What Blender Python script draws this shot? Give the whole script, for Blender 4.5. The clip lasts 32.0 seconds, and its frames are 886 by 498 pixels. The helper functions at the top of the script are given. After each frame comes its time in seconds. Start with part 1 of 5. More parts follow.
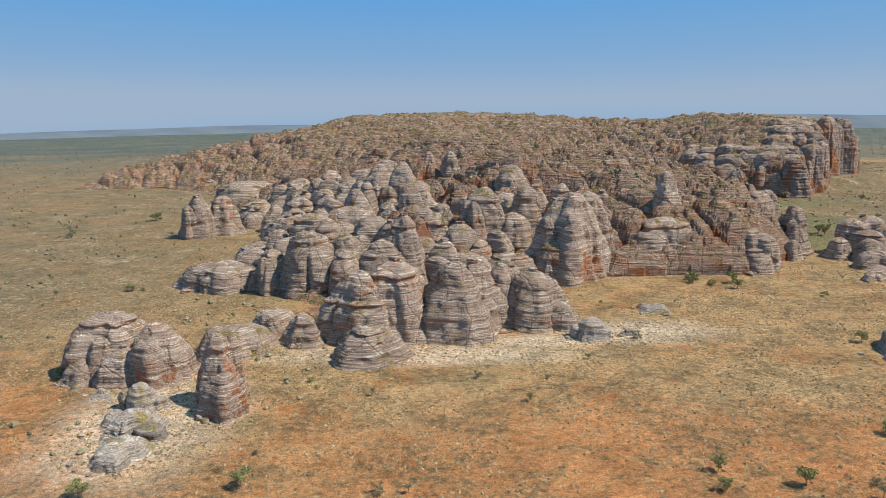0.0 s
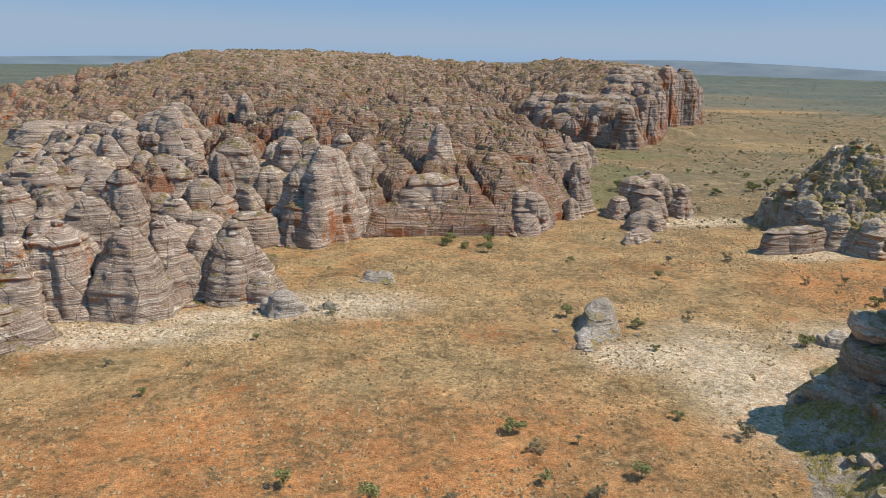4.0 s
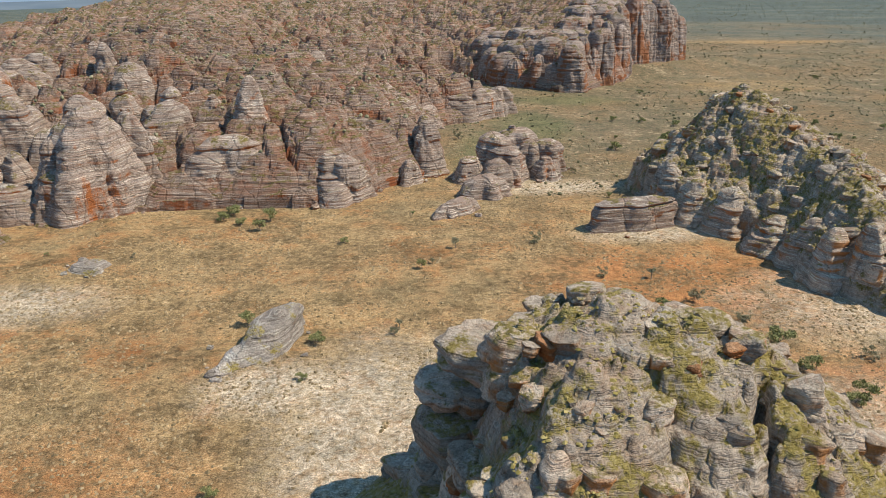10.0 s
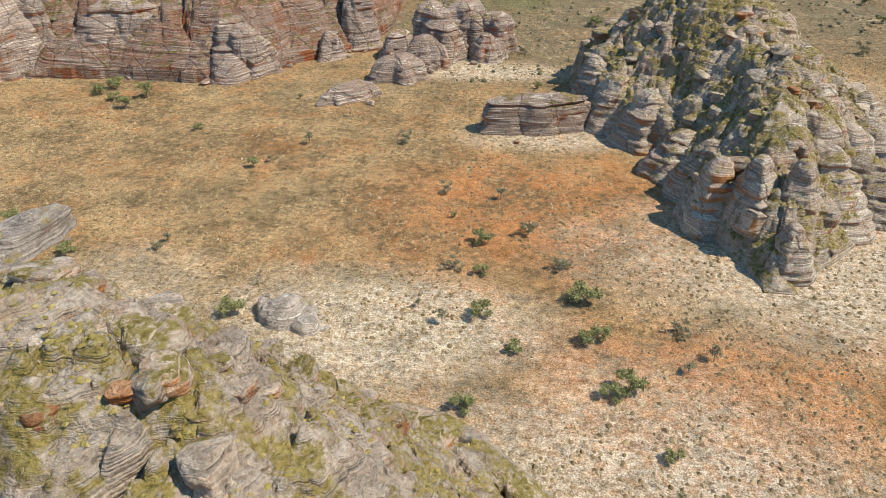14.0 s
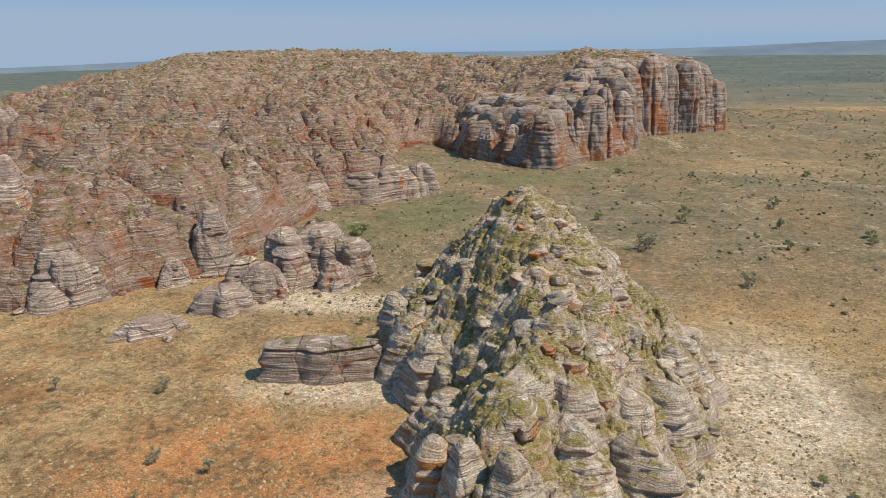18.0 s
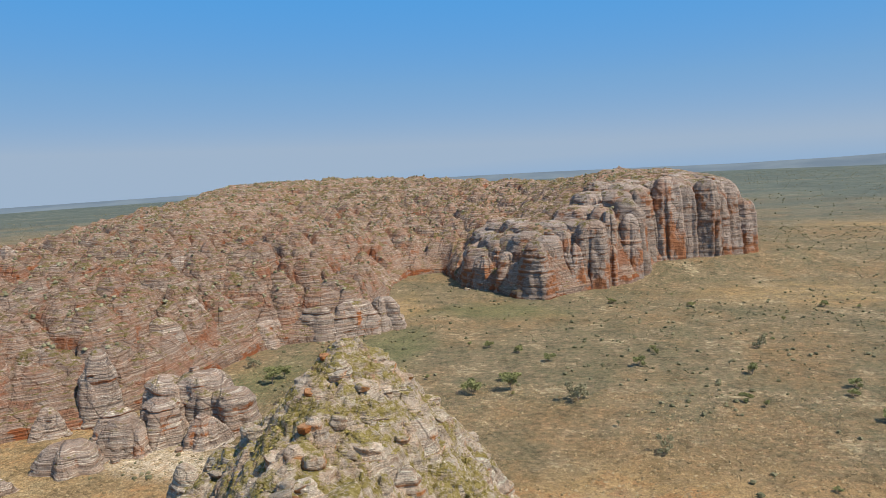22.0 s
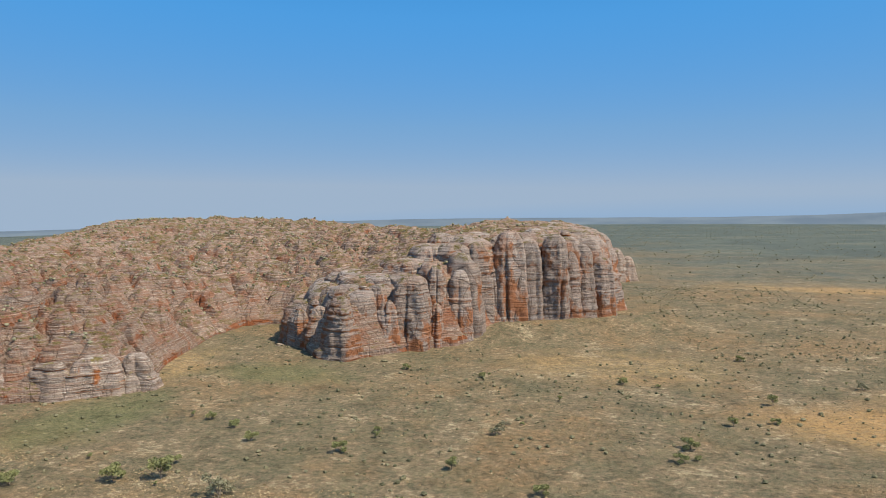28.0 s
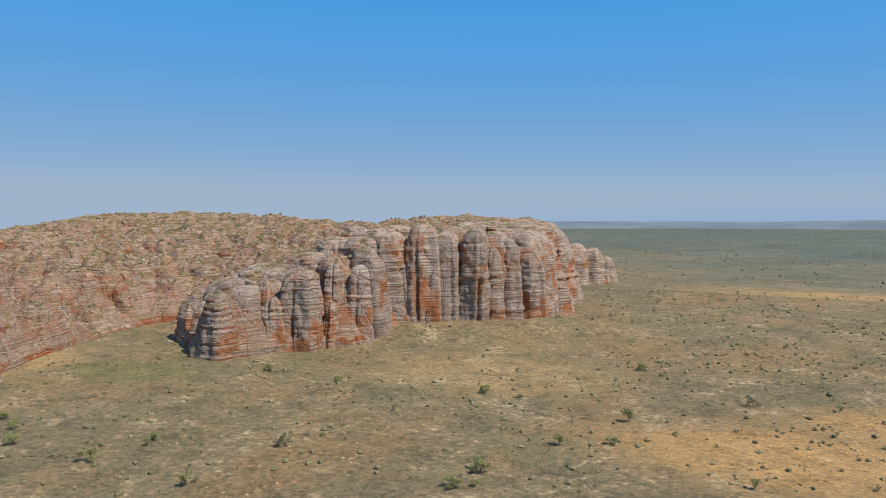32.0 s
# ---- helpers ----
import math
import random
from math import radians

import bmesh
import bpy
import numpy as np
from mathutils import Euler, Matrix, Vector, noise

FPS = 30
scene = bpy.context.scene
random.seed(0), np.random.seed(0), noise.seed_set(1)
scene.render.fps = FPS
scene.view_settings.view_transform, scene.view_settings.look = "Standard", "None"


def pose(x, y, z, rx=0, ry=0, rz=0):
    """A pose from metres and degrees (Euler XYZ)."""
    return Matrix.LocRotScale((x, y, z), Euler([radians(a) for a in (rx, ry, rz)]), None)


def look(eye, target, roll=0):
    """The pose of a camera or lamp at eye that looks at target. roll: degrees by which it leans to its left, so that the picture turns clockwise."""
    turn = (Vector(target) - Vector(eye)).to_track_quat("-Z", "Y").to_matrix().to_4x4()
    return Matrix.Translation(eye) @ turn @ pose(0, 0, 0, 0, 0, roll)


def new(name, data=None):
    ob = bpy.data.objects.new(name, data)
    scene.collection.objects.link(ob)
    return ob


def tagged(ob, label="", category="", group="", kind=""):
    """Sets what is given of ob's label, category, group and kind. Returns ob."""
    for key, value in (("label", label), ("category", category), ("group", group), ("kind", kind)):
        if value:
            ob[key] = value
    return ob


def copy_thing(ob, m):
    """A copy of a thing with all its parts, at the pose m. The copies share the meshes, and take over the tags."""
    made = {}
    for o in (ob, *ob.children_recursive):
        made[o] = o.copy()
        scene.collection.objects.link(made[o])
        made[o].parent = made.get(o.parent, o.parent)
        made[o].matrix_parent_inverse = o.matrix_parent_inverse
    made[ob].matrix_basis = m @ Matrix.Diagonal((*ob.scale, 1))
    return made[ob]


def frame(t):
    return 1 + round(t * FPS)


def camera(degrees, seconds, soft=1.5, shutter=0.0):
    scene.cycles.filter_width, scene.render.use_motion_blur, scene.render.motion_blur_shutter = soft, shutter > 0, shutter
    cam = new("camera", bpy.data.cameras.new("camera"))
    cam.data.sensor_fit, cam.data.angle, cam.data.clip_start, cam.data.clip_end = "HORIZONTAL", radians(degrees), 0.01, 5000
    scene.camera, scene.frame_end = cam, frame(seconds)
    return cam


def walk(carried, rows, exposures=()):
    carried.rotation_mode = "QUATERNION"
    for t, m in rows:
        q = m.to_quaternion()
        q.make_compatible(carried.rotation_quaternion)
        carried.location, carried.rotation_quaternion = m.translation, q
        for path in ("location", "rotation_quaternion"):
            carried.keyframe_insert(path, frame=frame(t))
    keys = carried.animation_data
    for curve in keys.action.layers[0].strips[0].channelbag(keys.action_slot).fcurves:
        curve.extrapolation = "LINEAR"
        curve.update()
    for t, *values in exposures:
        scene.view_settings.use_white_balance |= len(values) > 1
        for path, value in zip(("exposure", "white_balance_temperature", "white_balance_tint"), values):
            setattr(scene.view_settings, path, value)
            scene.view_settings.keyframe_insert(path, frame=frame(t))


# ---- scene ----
cam = camera(60.68, 32.0, soft=0.65)
PATH = [
    (0.0, pose(-0.23, 0.28, 98.31, 79.045, 0.684, -0.092)),
    (0.5, pose(11.75, 3.87, 98.67, 77.889, 0.918, 0.618)),
    (1.0, pose(23.42, 7.52, 98.91, 77.187, 0.399, 0.301)),
    (1.5, pose(35.18, 10.95, 99.35, 76.949, 0.393, -0.996)),
    (2.0, pose(46.74, 14.85, 99.46, 75.922, 0.525, -5.601)),
    (2.5, pose(57.53, 19.26, 99.74, 75.391, 0.545, -7.254)),
    (3.0, pose(68.84, 23.15, 100.45, 74.683, 0.127, -7.046)),
    (3.5, pose(80.25, 26.31, 101.49, 74.240, -0.741, -6.950)),
    (5.5, pose(124.32, 42.85, 102.28, 76.659, -0.471, -1.949)),
    (6.0, pose(135.44, 47.07, 102.78, 77.058, 0.597, -0.231)),
    (6.5, pose(146.76, 50.71, 102.78, 77.063, 0.862, 0.850)),
    (7.0, pose(158.50, 55.00, 103.08, 77.656, 0.614, -0.290)),
    (7.5, pose(169.81, 59.40, 103.10, 77.798, 0.612, -0.755)),
    (8.0, pose(181.42, 63.92, 103.73, 77.805, 1.069, -0.979)),
    (8.5, pose(192.55, 68.33, 103.50, 76.720, 1.183, -1.224)),
    (9.0, pose(204.00, 72.63, 103.93, 75.951, 1.265, -1.576)),
    (9.5, pose(215.25, 77.22, 103.80, 73.942, 0.822, -1.499)),
    (10.0, pose(226.76, 82.32, 103.38, 69.715, 0.667, -1.349)),
    (10.5, pose(237.74, 87.29, 103.19, 65.275, 0.029, -1.034)),
    (11.0, pose(248.96, 92.41, 103.31, 62.242, -0.387, 0.379)),
    (11.5, pose(260.01, 97.14, 102.61, 56.730, 0.617, 1.809)),
    (12.0, pose(271.30, 103.07, 103.37, 47.677, 2.477, 1.585)),
    (12.5, pose(282.65, 108.84, 103.75, 49.843, 0.580, 5.612)),
    (13.0, pose(293.95, 114.46, 103.74, 52.474, 2.074, 8.706)),
    (13.5, pose(305.16, 120.57, 103.84, 54.362, 2.695, 9.798)),
    (14.0, pose(315.93, 127.17, 103.40, 59.030, 0.563, 7.723)),
    (14.5, pose(325.90, 133.62, 103.30, 64.735, -0.969, 7.766)),
    (15.0, pose(336.87, 140.21, 103.45, 67.638, -1.121, 6.933)),
    (15.5, pose(346.87, 147.22, 103.19, 67.944, -1.667, 5.279)),
    (17.5, pose(385.81, 173.20, 103.26, 71.048, -0.003, 10.050)),
    (18.0, pose(395.82, 179.34, 103.64, 73.841, 1.275, 11.357)),
    (18.5, pose(405.73, 185.62, 103.83, 77.560, 2.241, 15.087)),
    (19.0, pose(415.85, 191.99, 103.68, 79.477, 2.661, 18.854)),
    (19.5, pose(425.46, 198.69, 103.58, 80.613, 3.336, 21.321)),
    (20.0, pose(435.20, 205.55, 103.68, 81.098, 3.726, 22.847)),
    (20.5, pose(444.74, 212.46, 103.75, 81.225, 3.297, 22.351)),
    (21.0, pose(454.39, 219.80, 104.05, 81.558, 3.046, 20.422)),
    (21.5, pose(463.85, 227.38, 104.26, 81.832, 2.989, 19.135)),
    (22.0, pose(473.31, 234.73, 104.31, 83.003, 3.297, 19.085)),
    (22.5, pose(483.01, 242.08, 104.23, 83.983, 3.177, 19.521)),
    (23.0, pose(492.62, 249.36, 104.47, 84.518, 2.900, 19.491)),
    (23.5, pose(501.82, 257.19, 104.73, 84.669, 3.341, 19.182)),
    (24.0, pose(510.60, 264.91, 104.73, 83.857, 2.867, 18.635)),
    (24.5, pose(518.97, 271.91, 104.72, 82.879, 1.361, 17.612)),
    (26.5, pose(550.00, 298.75, 104.01, 85.413, 1.354, 19.045)),
    (27.0, pose(560.63, 306.60, 103.75, 85.496, 0.610, 18.995)),
    (27.5, pose(571.54, 314.62, 103.53, 85.831, 0.948, 19.024)),
    (28.0, pose(582.79, 322.73, 103.26, 86.126, 0.970, 19.264)),
    (28.5, pose(594.52, 331.08, 102.70, 86.280, 1.599, 19.396)),
    (29.0, pose(606.14, 340.22, 101.51, 85.697, 1.720, 20.266)),
    (29.5, pose(617.44, 350.71, 99.93, 85.879, 1.841, 20.800)),
    (30.0, pose(628.65, 361.26, 98.36, 86.121, 2.423, 21.002)),
    (30.5, pose(639.48, 371.45, 96.79, 85.666, 2.707, 21.512)),
    (31.0, pose(649.58, 381.78, 95.17, 85.340, 0.918, 21.248)),
    (31.5, pose(659.44, 391.87, 93.52, 86.310, 0.740, 21.387)),
    (32.0, pose(669.07, 401.63, 91.84, 86.512, 0.709, 23.990)),
]
walk(cam, PATH, [(0, 0.0), (9.5, 0.0), (11, 0.12), (12, 0.28), (13, 0.28), (14, 0.1), (15, -0.05), (18, 0.0), (32, 0.0)])


# ---- world, sun ----
SUN_DIR = Vector((0.96, -0.17, 1.30)).normalized()      # towards the sun
world = bpy.data.worlds.new("world")
scene.world = world
world.use_nodes = True
wn = world.node_tree
sky = wn.nodes.new("ShaderNodeTexSky")
sky.sky_type = "NISHITA"
sky.sun_disc = False
sky.sun_elevation = math.asin(SUN_DIR.z)
sky.sun_rotation = math.atan2(SUN_DIR.x, SUN_DIR.y)
sky.altitude = 300
sky.air_density = 0.6
sky.dust_density = 0.15
sky.ozone_density = 1.3
# smoke haze: the clear sky's blue gives way to grey towards the horizon
parts = wn.nodes.new("ShaderNodeSeparateColor")
wn.links.new(sky.outputs[0], parts.inputs[0])
low = wn.nodes.new("ShaderNodeMath")
low.operation, low.use_clamp = "MULTIPLY", True
low.inputs[1].default_value = 0.125
wn.links.new(parts.outputs[0], low.inputs[0])
haze = wn.nodes.new("ShaderNodeValToRGB")
# the first two stops, overhead and unseen, are brightened to fill the shadows
HAZE = [(0.0, (0.21, 0.28, 0.36)), (0.085, (0.15, 0.28, 0.44)), (0.125, (0.050, 0.285, 0.68)), (0.17, (0.080, 0.335, 0.74)), (0.36, (0.185, 0.385, 0.66)), (0.75, (0.345, 0.455, 0.60))]
while len(haze.color_ramp.elements) < len(HAZE):
    haze.color_ramp.elements.new(0.5)
for el, (p_, c_) in zip(haze.color_ramp.elements, HAZE):
    el.position, el.color = p_, (*c_, 1)
wn.links.new(low.outputs[0], haze.inputs[0])
full = wn.nodes.new("ShaderNodeMix")
full.data_type, full.blend_type = "RGBA", "DIVIDE"
full.inputs[0].default_value = 1.0
full.inputs[7].default_value = (0.092, 0.092, 0.092, 1)
wn.links.new(haze.outputs[0], full.inputs[6])
wn.links.new(full.outputs[2], wn.nodes["Background"].inputs[0])
wn.nodes["Background"].inputs[1].default_value = 0.092
sun_data = bpy.data.lights.new("sun", "SUN")
sun_data.energy = 5.25
sun_data.angle = radians(0.53)
sun_data.color = (1.0, 0.868, 0.685)
sun = new("sun", sun_data)
sun.matrix_world = look(SUN_DIR * 400, (0, 0, 0))


# ---- material helpers ----
def mk(name, rough=0.9):
    m = bpy.data.materials.new(name)
    m.use_nodes = True
    nt = m.node_tree
    b = nt.nodes["Principled BSDF"]
    b.inputs["Roughness"].default_value = rough
    b.inputs["Specular IOR Level"].default_value = 0.2
    return m, nt, b


def put(nt, sock, v):
    if isinstance(v, (int, float, tuple)):
        sock.default_value = v
    else:
        nt.links.new(v, sock)


def mth(nt, op, a, b=0.0, clamp=False):
    n = nt.nodes.new("ShaderNodeMath")
    n.operation, n.use_clamp = op, clamp
    put(nt, n.inputs[0], a)
    put(nt, n.inputs[1], b)
    return n.outputs[0]


def vmul(nt, v, s):
    n = nt.nodes.new("ShaderNodeVectorMath")
    n.operation = "MULTIPLY"
    put(nt, n.inputs[0], v)
    put(nt, n.inputs[1], s)
    return n.outputs[0]


def vadd(nt, v, s):
    n = nt.nodes.new("ShaderNodeVectorMath")
    n.operation = "ADD"
    put(nt, n.inputs[0], v)
    put(nt, n.inputs[1], s)
    return n.outputs[0]


def nz(nt, vec, scale, detail=3.0, rough=0.55):
    n = nt.nodes.new("ShaderNodeTexNoise")
    nt.links.new(vec, n.inputs["Vector"])
    n.inputs["Scale"].default_value = scale
    n.inputs["Detail"].default_value = detail
    n.inputs["Roughness"].default_value = rough
    return n.outputs["Fac"]


def ramp(nt, fac, stops, mode="LINEAR"):
    n = nt.nodes.new("ShaderNodeValToRGB")
    n.color_ramp.interpolation = mode
    put(nt, n.inputs[0], fac)
    e = n.color_ramp.elements
    while len(e) < len(stops):
        e.new(0.5)
    for k, (p, c) in enumerate(stops):
        e[k].position = p
        e[k].color = (c, c, c, 1) if isinstance(c, (int, float)) else (*c, 1)
    return n.outputs[0]


def mix(nt, fac, a, b, how="MIX"):
    n = nt.nodes.new("ShaderNodeMix")
    n.data_type, n.blend_type = "RGBA", how
    put(nt, n.inputs[0], fac)
    put(nt, n.inputs[6], (*a, 1) if isinstance(a, tuple) and len(a) == 3 else a)
    put(nt, n.inputs[7], (*b, 1) if isinstance(b, tuple) and len(b) == 3 else b)
    return n.outputs[2]


def place(nt):
    g = nt.nodes.new("ShaderNodeNewGeometry")
    s = nt.nodes.new("ShaderNodeSeparateXYZ")
    nt.links.new(g.outputs["Position"], s.inputs[0])
    n = nt.nodes.new("ShaderNodeSeparateXYZ")
    nt.links.new(g.outputs["Normal"], n.inputs[0])
    return g.outputs["Position"], s.outputs, n.outputs


def bump(nt, b, height, strength, dist):
    n = nt.nodes.new("ShaderNodeBump")
    n.inputs["Strength"].default_value = strength
    n.inputs["Distance"].default_value = dist
    nt.links.new(height, n.inputs["Height"])
    nt.links.new(n.outputs[0], b.inputs["Normal"])


def rock(name, grey, brown, pale, orange, orange_at=0.62, veg=0.0, fine=1.0, seams=0.95, green=1.0, panel=0.45, rust_size=0.075):
    """Banded sandstone: thin level beds, grey skin, rust where it has broken, tufts of spinifex on the ledges."""
    m, nt, b = mk(name, 0.92)
    pos, (x, y, z), (nx, ny, nzz) = place(nt)
    info = nt.nodes.new("ShaderNodeObjectInfo")
    big = nz(nt, pos, 0.022, 3)
    mid = nz(nt, pos, 0.16, 3)
    warp = mth(nt, "ADD", mth(nt, "MULTIPLY", big, 3.5), mth(nt, "MULTIPLY", mid, 0.5 if fine == 1.0 else 1.1))
    zz = mth(nt, "ADD", mth(nt, "ADD", z, warp), mth(nt, "SUBTRACT", mth(nt, "MULTIPLY", x, 0.03), mth(nt, "MULTIPLY", y, 0.02)))
    comb = nt.nodes.new("ShaderNodeCombineXYZ")
    put(nt, comb.inputs[0], mth(nt, "MULTIPLY", x, 0.022))
    put(nt, comb.inputs[1], mth(nt, "MULTIPLY", y, 0.022))
    put(nt, comb.inputs[2], zz)
    beds = nz(nt, comb.outputs[0], 0.5 * fine, 5, 0.72)
    thin = nz(nt, comb.outputs[0], 1.05 * fine, 3, 0.6)
    half = tuple(0.5 * (g_ + b_) for g_, b_ in zip(grey, brown))
    col = ramp(nt, beds, [(0.30, tuple(0.80 * c for c in grey)), (0.39, half), (0.46, grey), (0.52, brown),
                          (0.57, half), (0.63, grey), (0.72, tuple(0.5 * (g_ + p_) for g_, p_ in zip(grey, pale)))])
    seam = nz(nt, comb.outputs[0], 0.95 * fine, 2, 0.5)
    line = ramp(nt, seam, [(0.452, 0.0), (0.470, 1.0), (0.482, 1.0), (0.50, 0.0)])
    line = mth(nt, "MAXIMUM", line, ramp(nt, seam, [(0.58, 0.0), (0.60, 0.8), (0.612, 0.8), (0.63, 0.0)]))
    broken = ramp(nt, nz(nt, pos, 0.09, 4, 0.7), [(0.34, 0.3), (0.52, 1.0)])
    col = mix(nt, mth(nt, "MULTIPLY", mth(nt, "MULTIPLY", line, broken), seams), col, tuple(min(1.15 * c, 0.72) for c in pale))
    # dark level lines paint the shade of slots between the beds
    dark = ramp(nt, thin, [(0.34, 1.0), (0.42, 0.0)])
    col = mix(nt, mth(nt, "MULTIPLY", dark, 0.62), col, tuple(0.42 * c for c in brown))
    grit = ramp(nt, nz(nt, pos, 1.9, 4, 0.75), [(0.34, 0.42), (0.5, 1.0), (0.66, 1.45)])
    col = mix(nt, 0.85, col, grit, "MULTIPLY")
    lich = ramp(nt, nz(nt, pos, 0.55, 5, 0.75), [(0.42, 0.0), (0.58, 1.0)])
    col = mix(nt, mth(nt, "MULTIPLY", lich, 0.28 if fine == 1.0 else 0.62), col, tuple(1.12 * c for c in grey))
    if fine > 1.0:
        weather = ramp(nt, nz(nt, pos, 0.23, 5, 0.75), [(0.36, 0.62), (0.5, 1.0), (0.64, 1.22)])
        col = mix(nt, 0.8, col, weather, "MULTIPLY")
    # joints that split the beds into blocks, the shade inside painted as dark lines
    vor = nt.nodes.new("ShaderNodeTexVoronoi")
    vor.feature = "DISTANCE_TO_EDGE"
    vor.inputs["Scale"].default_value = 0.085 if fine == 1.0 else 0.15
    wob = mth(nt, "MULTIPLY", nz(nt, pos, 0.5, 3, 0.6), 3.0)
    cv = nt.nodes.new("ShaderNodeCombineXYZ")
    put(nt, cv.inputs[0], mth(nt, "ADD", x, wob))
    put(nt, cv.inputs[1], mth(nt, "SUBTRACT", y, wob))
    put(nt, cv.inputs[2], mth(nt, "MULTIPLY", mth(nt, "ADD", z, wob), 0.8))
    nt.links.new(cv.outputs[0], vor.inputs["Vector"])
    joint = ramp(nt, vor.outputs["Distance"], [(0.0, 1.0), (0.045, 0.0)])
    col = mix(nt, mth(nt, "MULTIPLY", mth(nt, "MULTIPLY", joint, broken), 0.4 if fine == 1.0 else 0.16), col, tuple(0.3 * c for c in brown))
    # rust on steep broken faces
    steep = ramp(nt, nzz, [(0.05, 1.0), (0.55, 0.0)])
    o1 = nz(nt, vadd(nt, vmul(nt, pos, (1.0, 1.0, panel)), (37.0, 11.0, 5.0)), rust_size, 5, 0.66)
    o1 = mth(nt, "ADD", o1, mth(nt, "MULTIPLY", mth(nt, "SUBTRACT", info.outputs["Random"], 0.5), 0.05))
    om = ramp(nt, o1, [(orange_at - 0.035, 0.0), (orange_at + 0.035, 1.0)])
    om = mth(nt, "MULTIPLY", om, mth(nt, "MULTIPLY", mth(nt, "ADD", steep, 0.2), ramp(nt, thin, [(0.30, 0.72), (0.5, 1.0)])), True)
    stain = mix(nt, 0.45, mix(nt, mid, orange, tuple(0.6 * c for c in orange)), mix(nt, 1.0, col, tuple(min(1.0, 2.2 * c + 0.1) for c in orange), "MULTIPLY"))
    col = mix(nt, om, col, stain)
    # fresh rust where beds have fallen out underneath
    under = mth(nt, "SUBTRACT", 1.0, ramp(nt, mth(nt, "ADD", mth(nt, "MULTIPLY", nzz, 0.5), 0.5), [(0.34, 0.0), (0.46, 1.0)]))
    col = mix(nt, mth(nt, "MULTIPLY", under, 0.75 if fine == 1.0 else 0.3), col, orange)
    # light and dark from one rock to the next
    tone = mth(nt, "ADD", mth(nt, "MULTIPLY", info.outputs["Random"], 0.26 if fine == 1.0 else 0.5), 0.87 if fine == 1.0 else 0.68)
    tn = nt.nodes.new("ShaderNodeCombineXYZ")
    for k in range(3):
        put(nt, tn.inputs[k], tone)
    col = mix(nt, 1.0, col, tn.outputs[0], "MULTIPLY")
    if veg:
        flat = ramp(nt, nzz, [(0.50, 0.0), (0.72, 1.0)] if fine == 1.0 else [(0.34, 0.0), (0.58, 1.0)])
        tuft = ramp(nt, nz(nt, pos, 0.11, 5, 0.7), [(0.56 - 0.12 * veg, 0.0), (0.62 - 0.12 * veg, 1.0)])
        g = ramp(nt, nz(nt, pos, 0.9, 4, 0.7), [(p_, tuple(c_ * green for c_ in q_)) for p_, q_ in ((0.3, (0.12, 0.10, 0.035)), (0.46, (0.30, 0.24, 0.07)), (0.66, (0.43, 0.36, 0.15)))])
        tuft = mth(nt, "MULTIPLY", tuft, ramp(nt, nz(nt, pos, 0.8, 4, 0.7), [(0.38, 0.15), (0.50, 1.0)]))
        col = mix(nt, mth(nt, "MULTIPLY", flat, tuft), col, g)
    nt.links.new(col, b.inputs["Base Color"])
    h = mth(nt, "ADD", mth(nt, "MULTIPLY", beds, 1.3), mth(nt, "ADD", mth(nt, "MULTIPLY", thin, 0.7), mth(nt, "MULTIPLY", nz(nt, pos, 1.3, 5, 0.7), 0.6)))
    h = mth(nt, "SUBTRACT", h, mth(nt, "MULTIPLY", mth(nt, "MULTIPLY", joint, broken), 0.35 if fine == 1.0 else 0.10))
    bump(nt, b, h, 1.0, 1.5)
    return m


GREY, BROWN, PALE, RUST = (0.365, 0.302, 0.26), (0.325, 0.22, 0.16), (0.64, 0.565, 0.48), (0.50, 0.175, 0.06)
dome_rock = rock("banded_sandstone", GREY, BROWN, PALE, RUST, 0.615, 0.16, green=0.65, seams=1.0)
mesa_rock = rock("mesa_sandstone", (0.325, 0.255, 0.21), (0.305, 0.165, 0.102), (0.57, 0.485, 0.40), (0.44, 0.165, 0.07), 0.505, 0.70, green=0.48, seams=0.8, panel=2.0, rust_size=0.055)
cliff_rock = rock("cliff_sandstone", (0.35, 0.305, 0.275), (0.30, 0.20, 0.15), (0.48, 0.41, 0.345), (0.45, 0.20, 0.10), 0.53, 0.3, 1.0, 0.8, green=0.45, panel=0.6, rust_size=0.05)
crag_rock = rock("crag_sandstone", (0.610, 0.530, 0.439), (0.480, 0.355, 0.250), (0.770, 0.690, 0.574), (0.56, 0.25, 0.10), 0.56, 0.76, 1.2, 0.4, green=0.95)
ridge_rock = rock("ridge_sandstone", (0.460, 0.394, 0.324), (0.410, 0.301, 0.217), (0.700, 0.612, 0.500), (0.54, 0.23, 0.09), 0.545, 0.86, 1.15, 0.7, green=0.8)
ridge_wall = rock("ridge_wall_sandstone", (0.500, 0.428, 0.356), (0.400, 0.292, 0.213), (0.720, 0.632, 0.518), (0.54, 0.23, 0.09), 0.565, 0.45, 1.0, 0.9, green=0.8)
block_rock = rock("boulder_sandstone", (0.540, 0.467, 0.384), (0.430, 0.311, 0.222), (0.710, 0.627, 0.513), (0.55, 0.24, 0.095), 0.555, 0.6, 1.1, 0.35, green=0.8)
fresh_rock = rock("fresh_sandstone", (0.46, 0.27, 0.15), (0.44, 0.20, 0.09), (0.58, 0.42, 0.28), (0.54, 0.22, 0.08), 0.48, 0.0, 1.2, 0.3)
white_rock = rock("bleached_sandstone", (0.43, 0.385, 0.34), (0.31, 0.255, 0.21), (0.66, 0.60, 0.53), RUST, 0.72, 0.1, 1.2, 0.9)


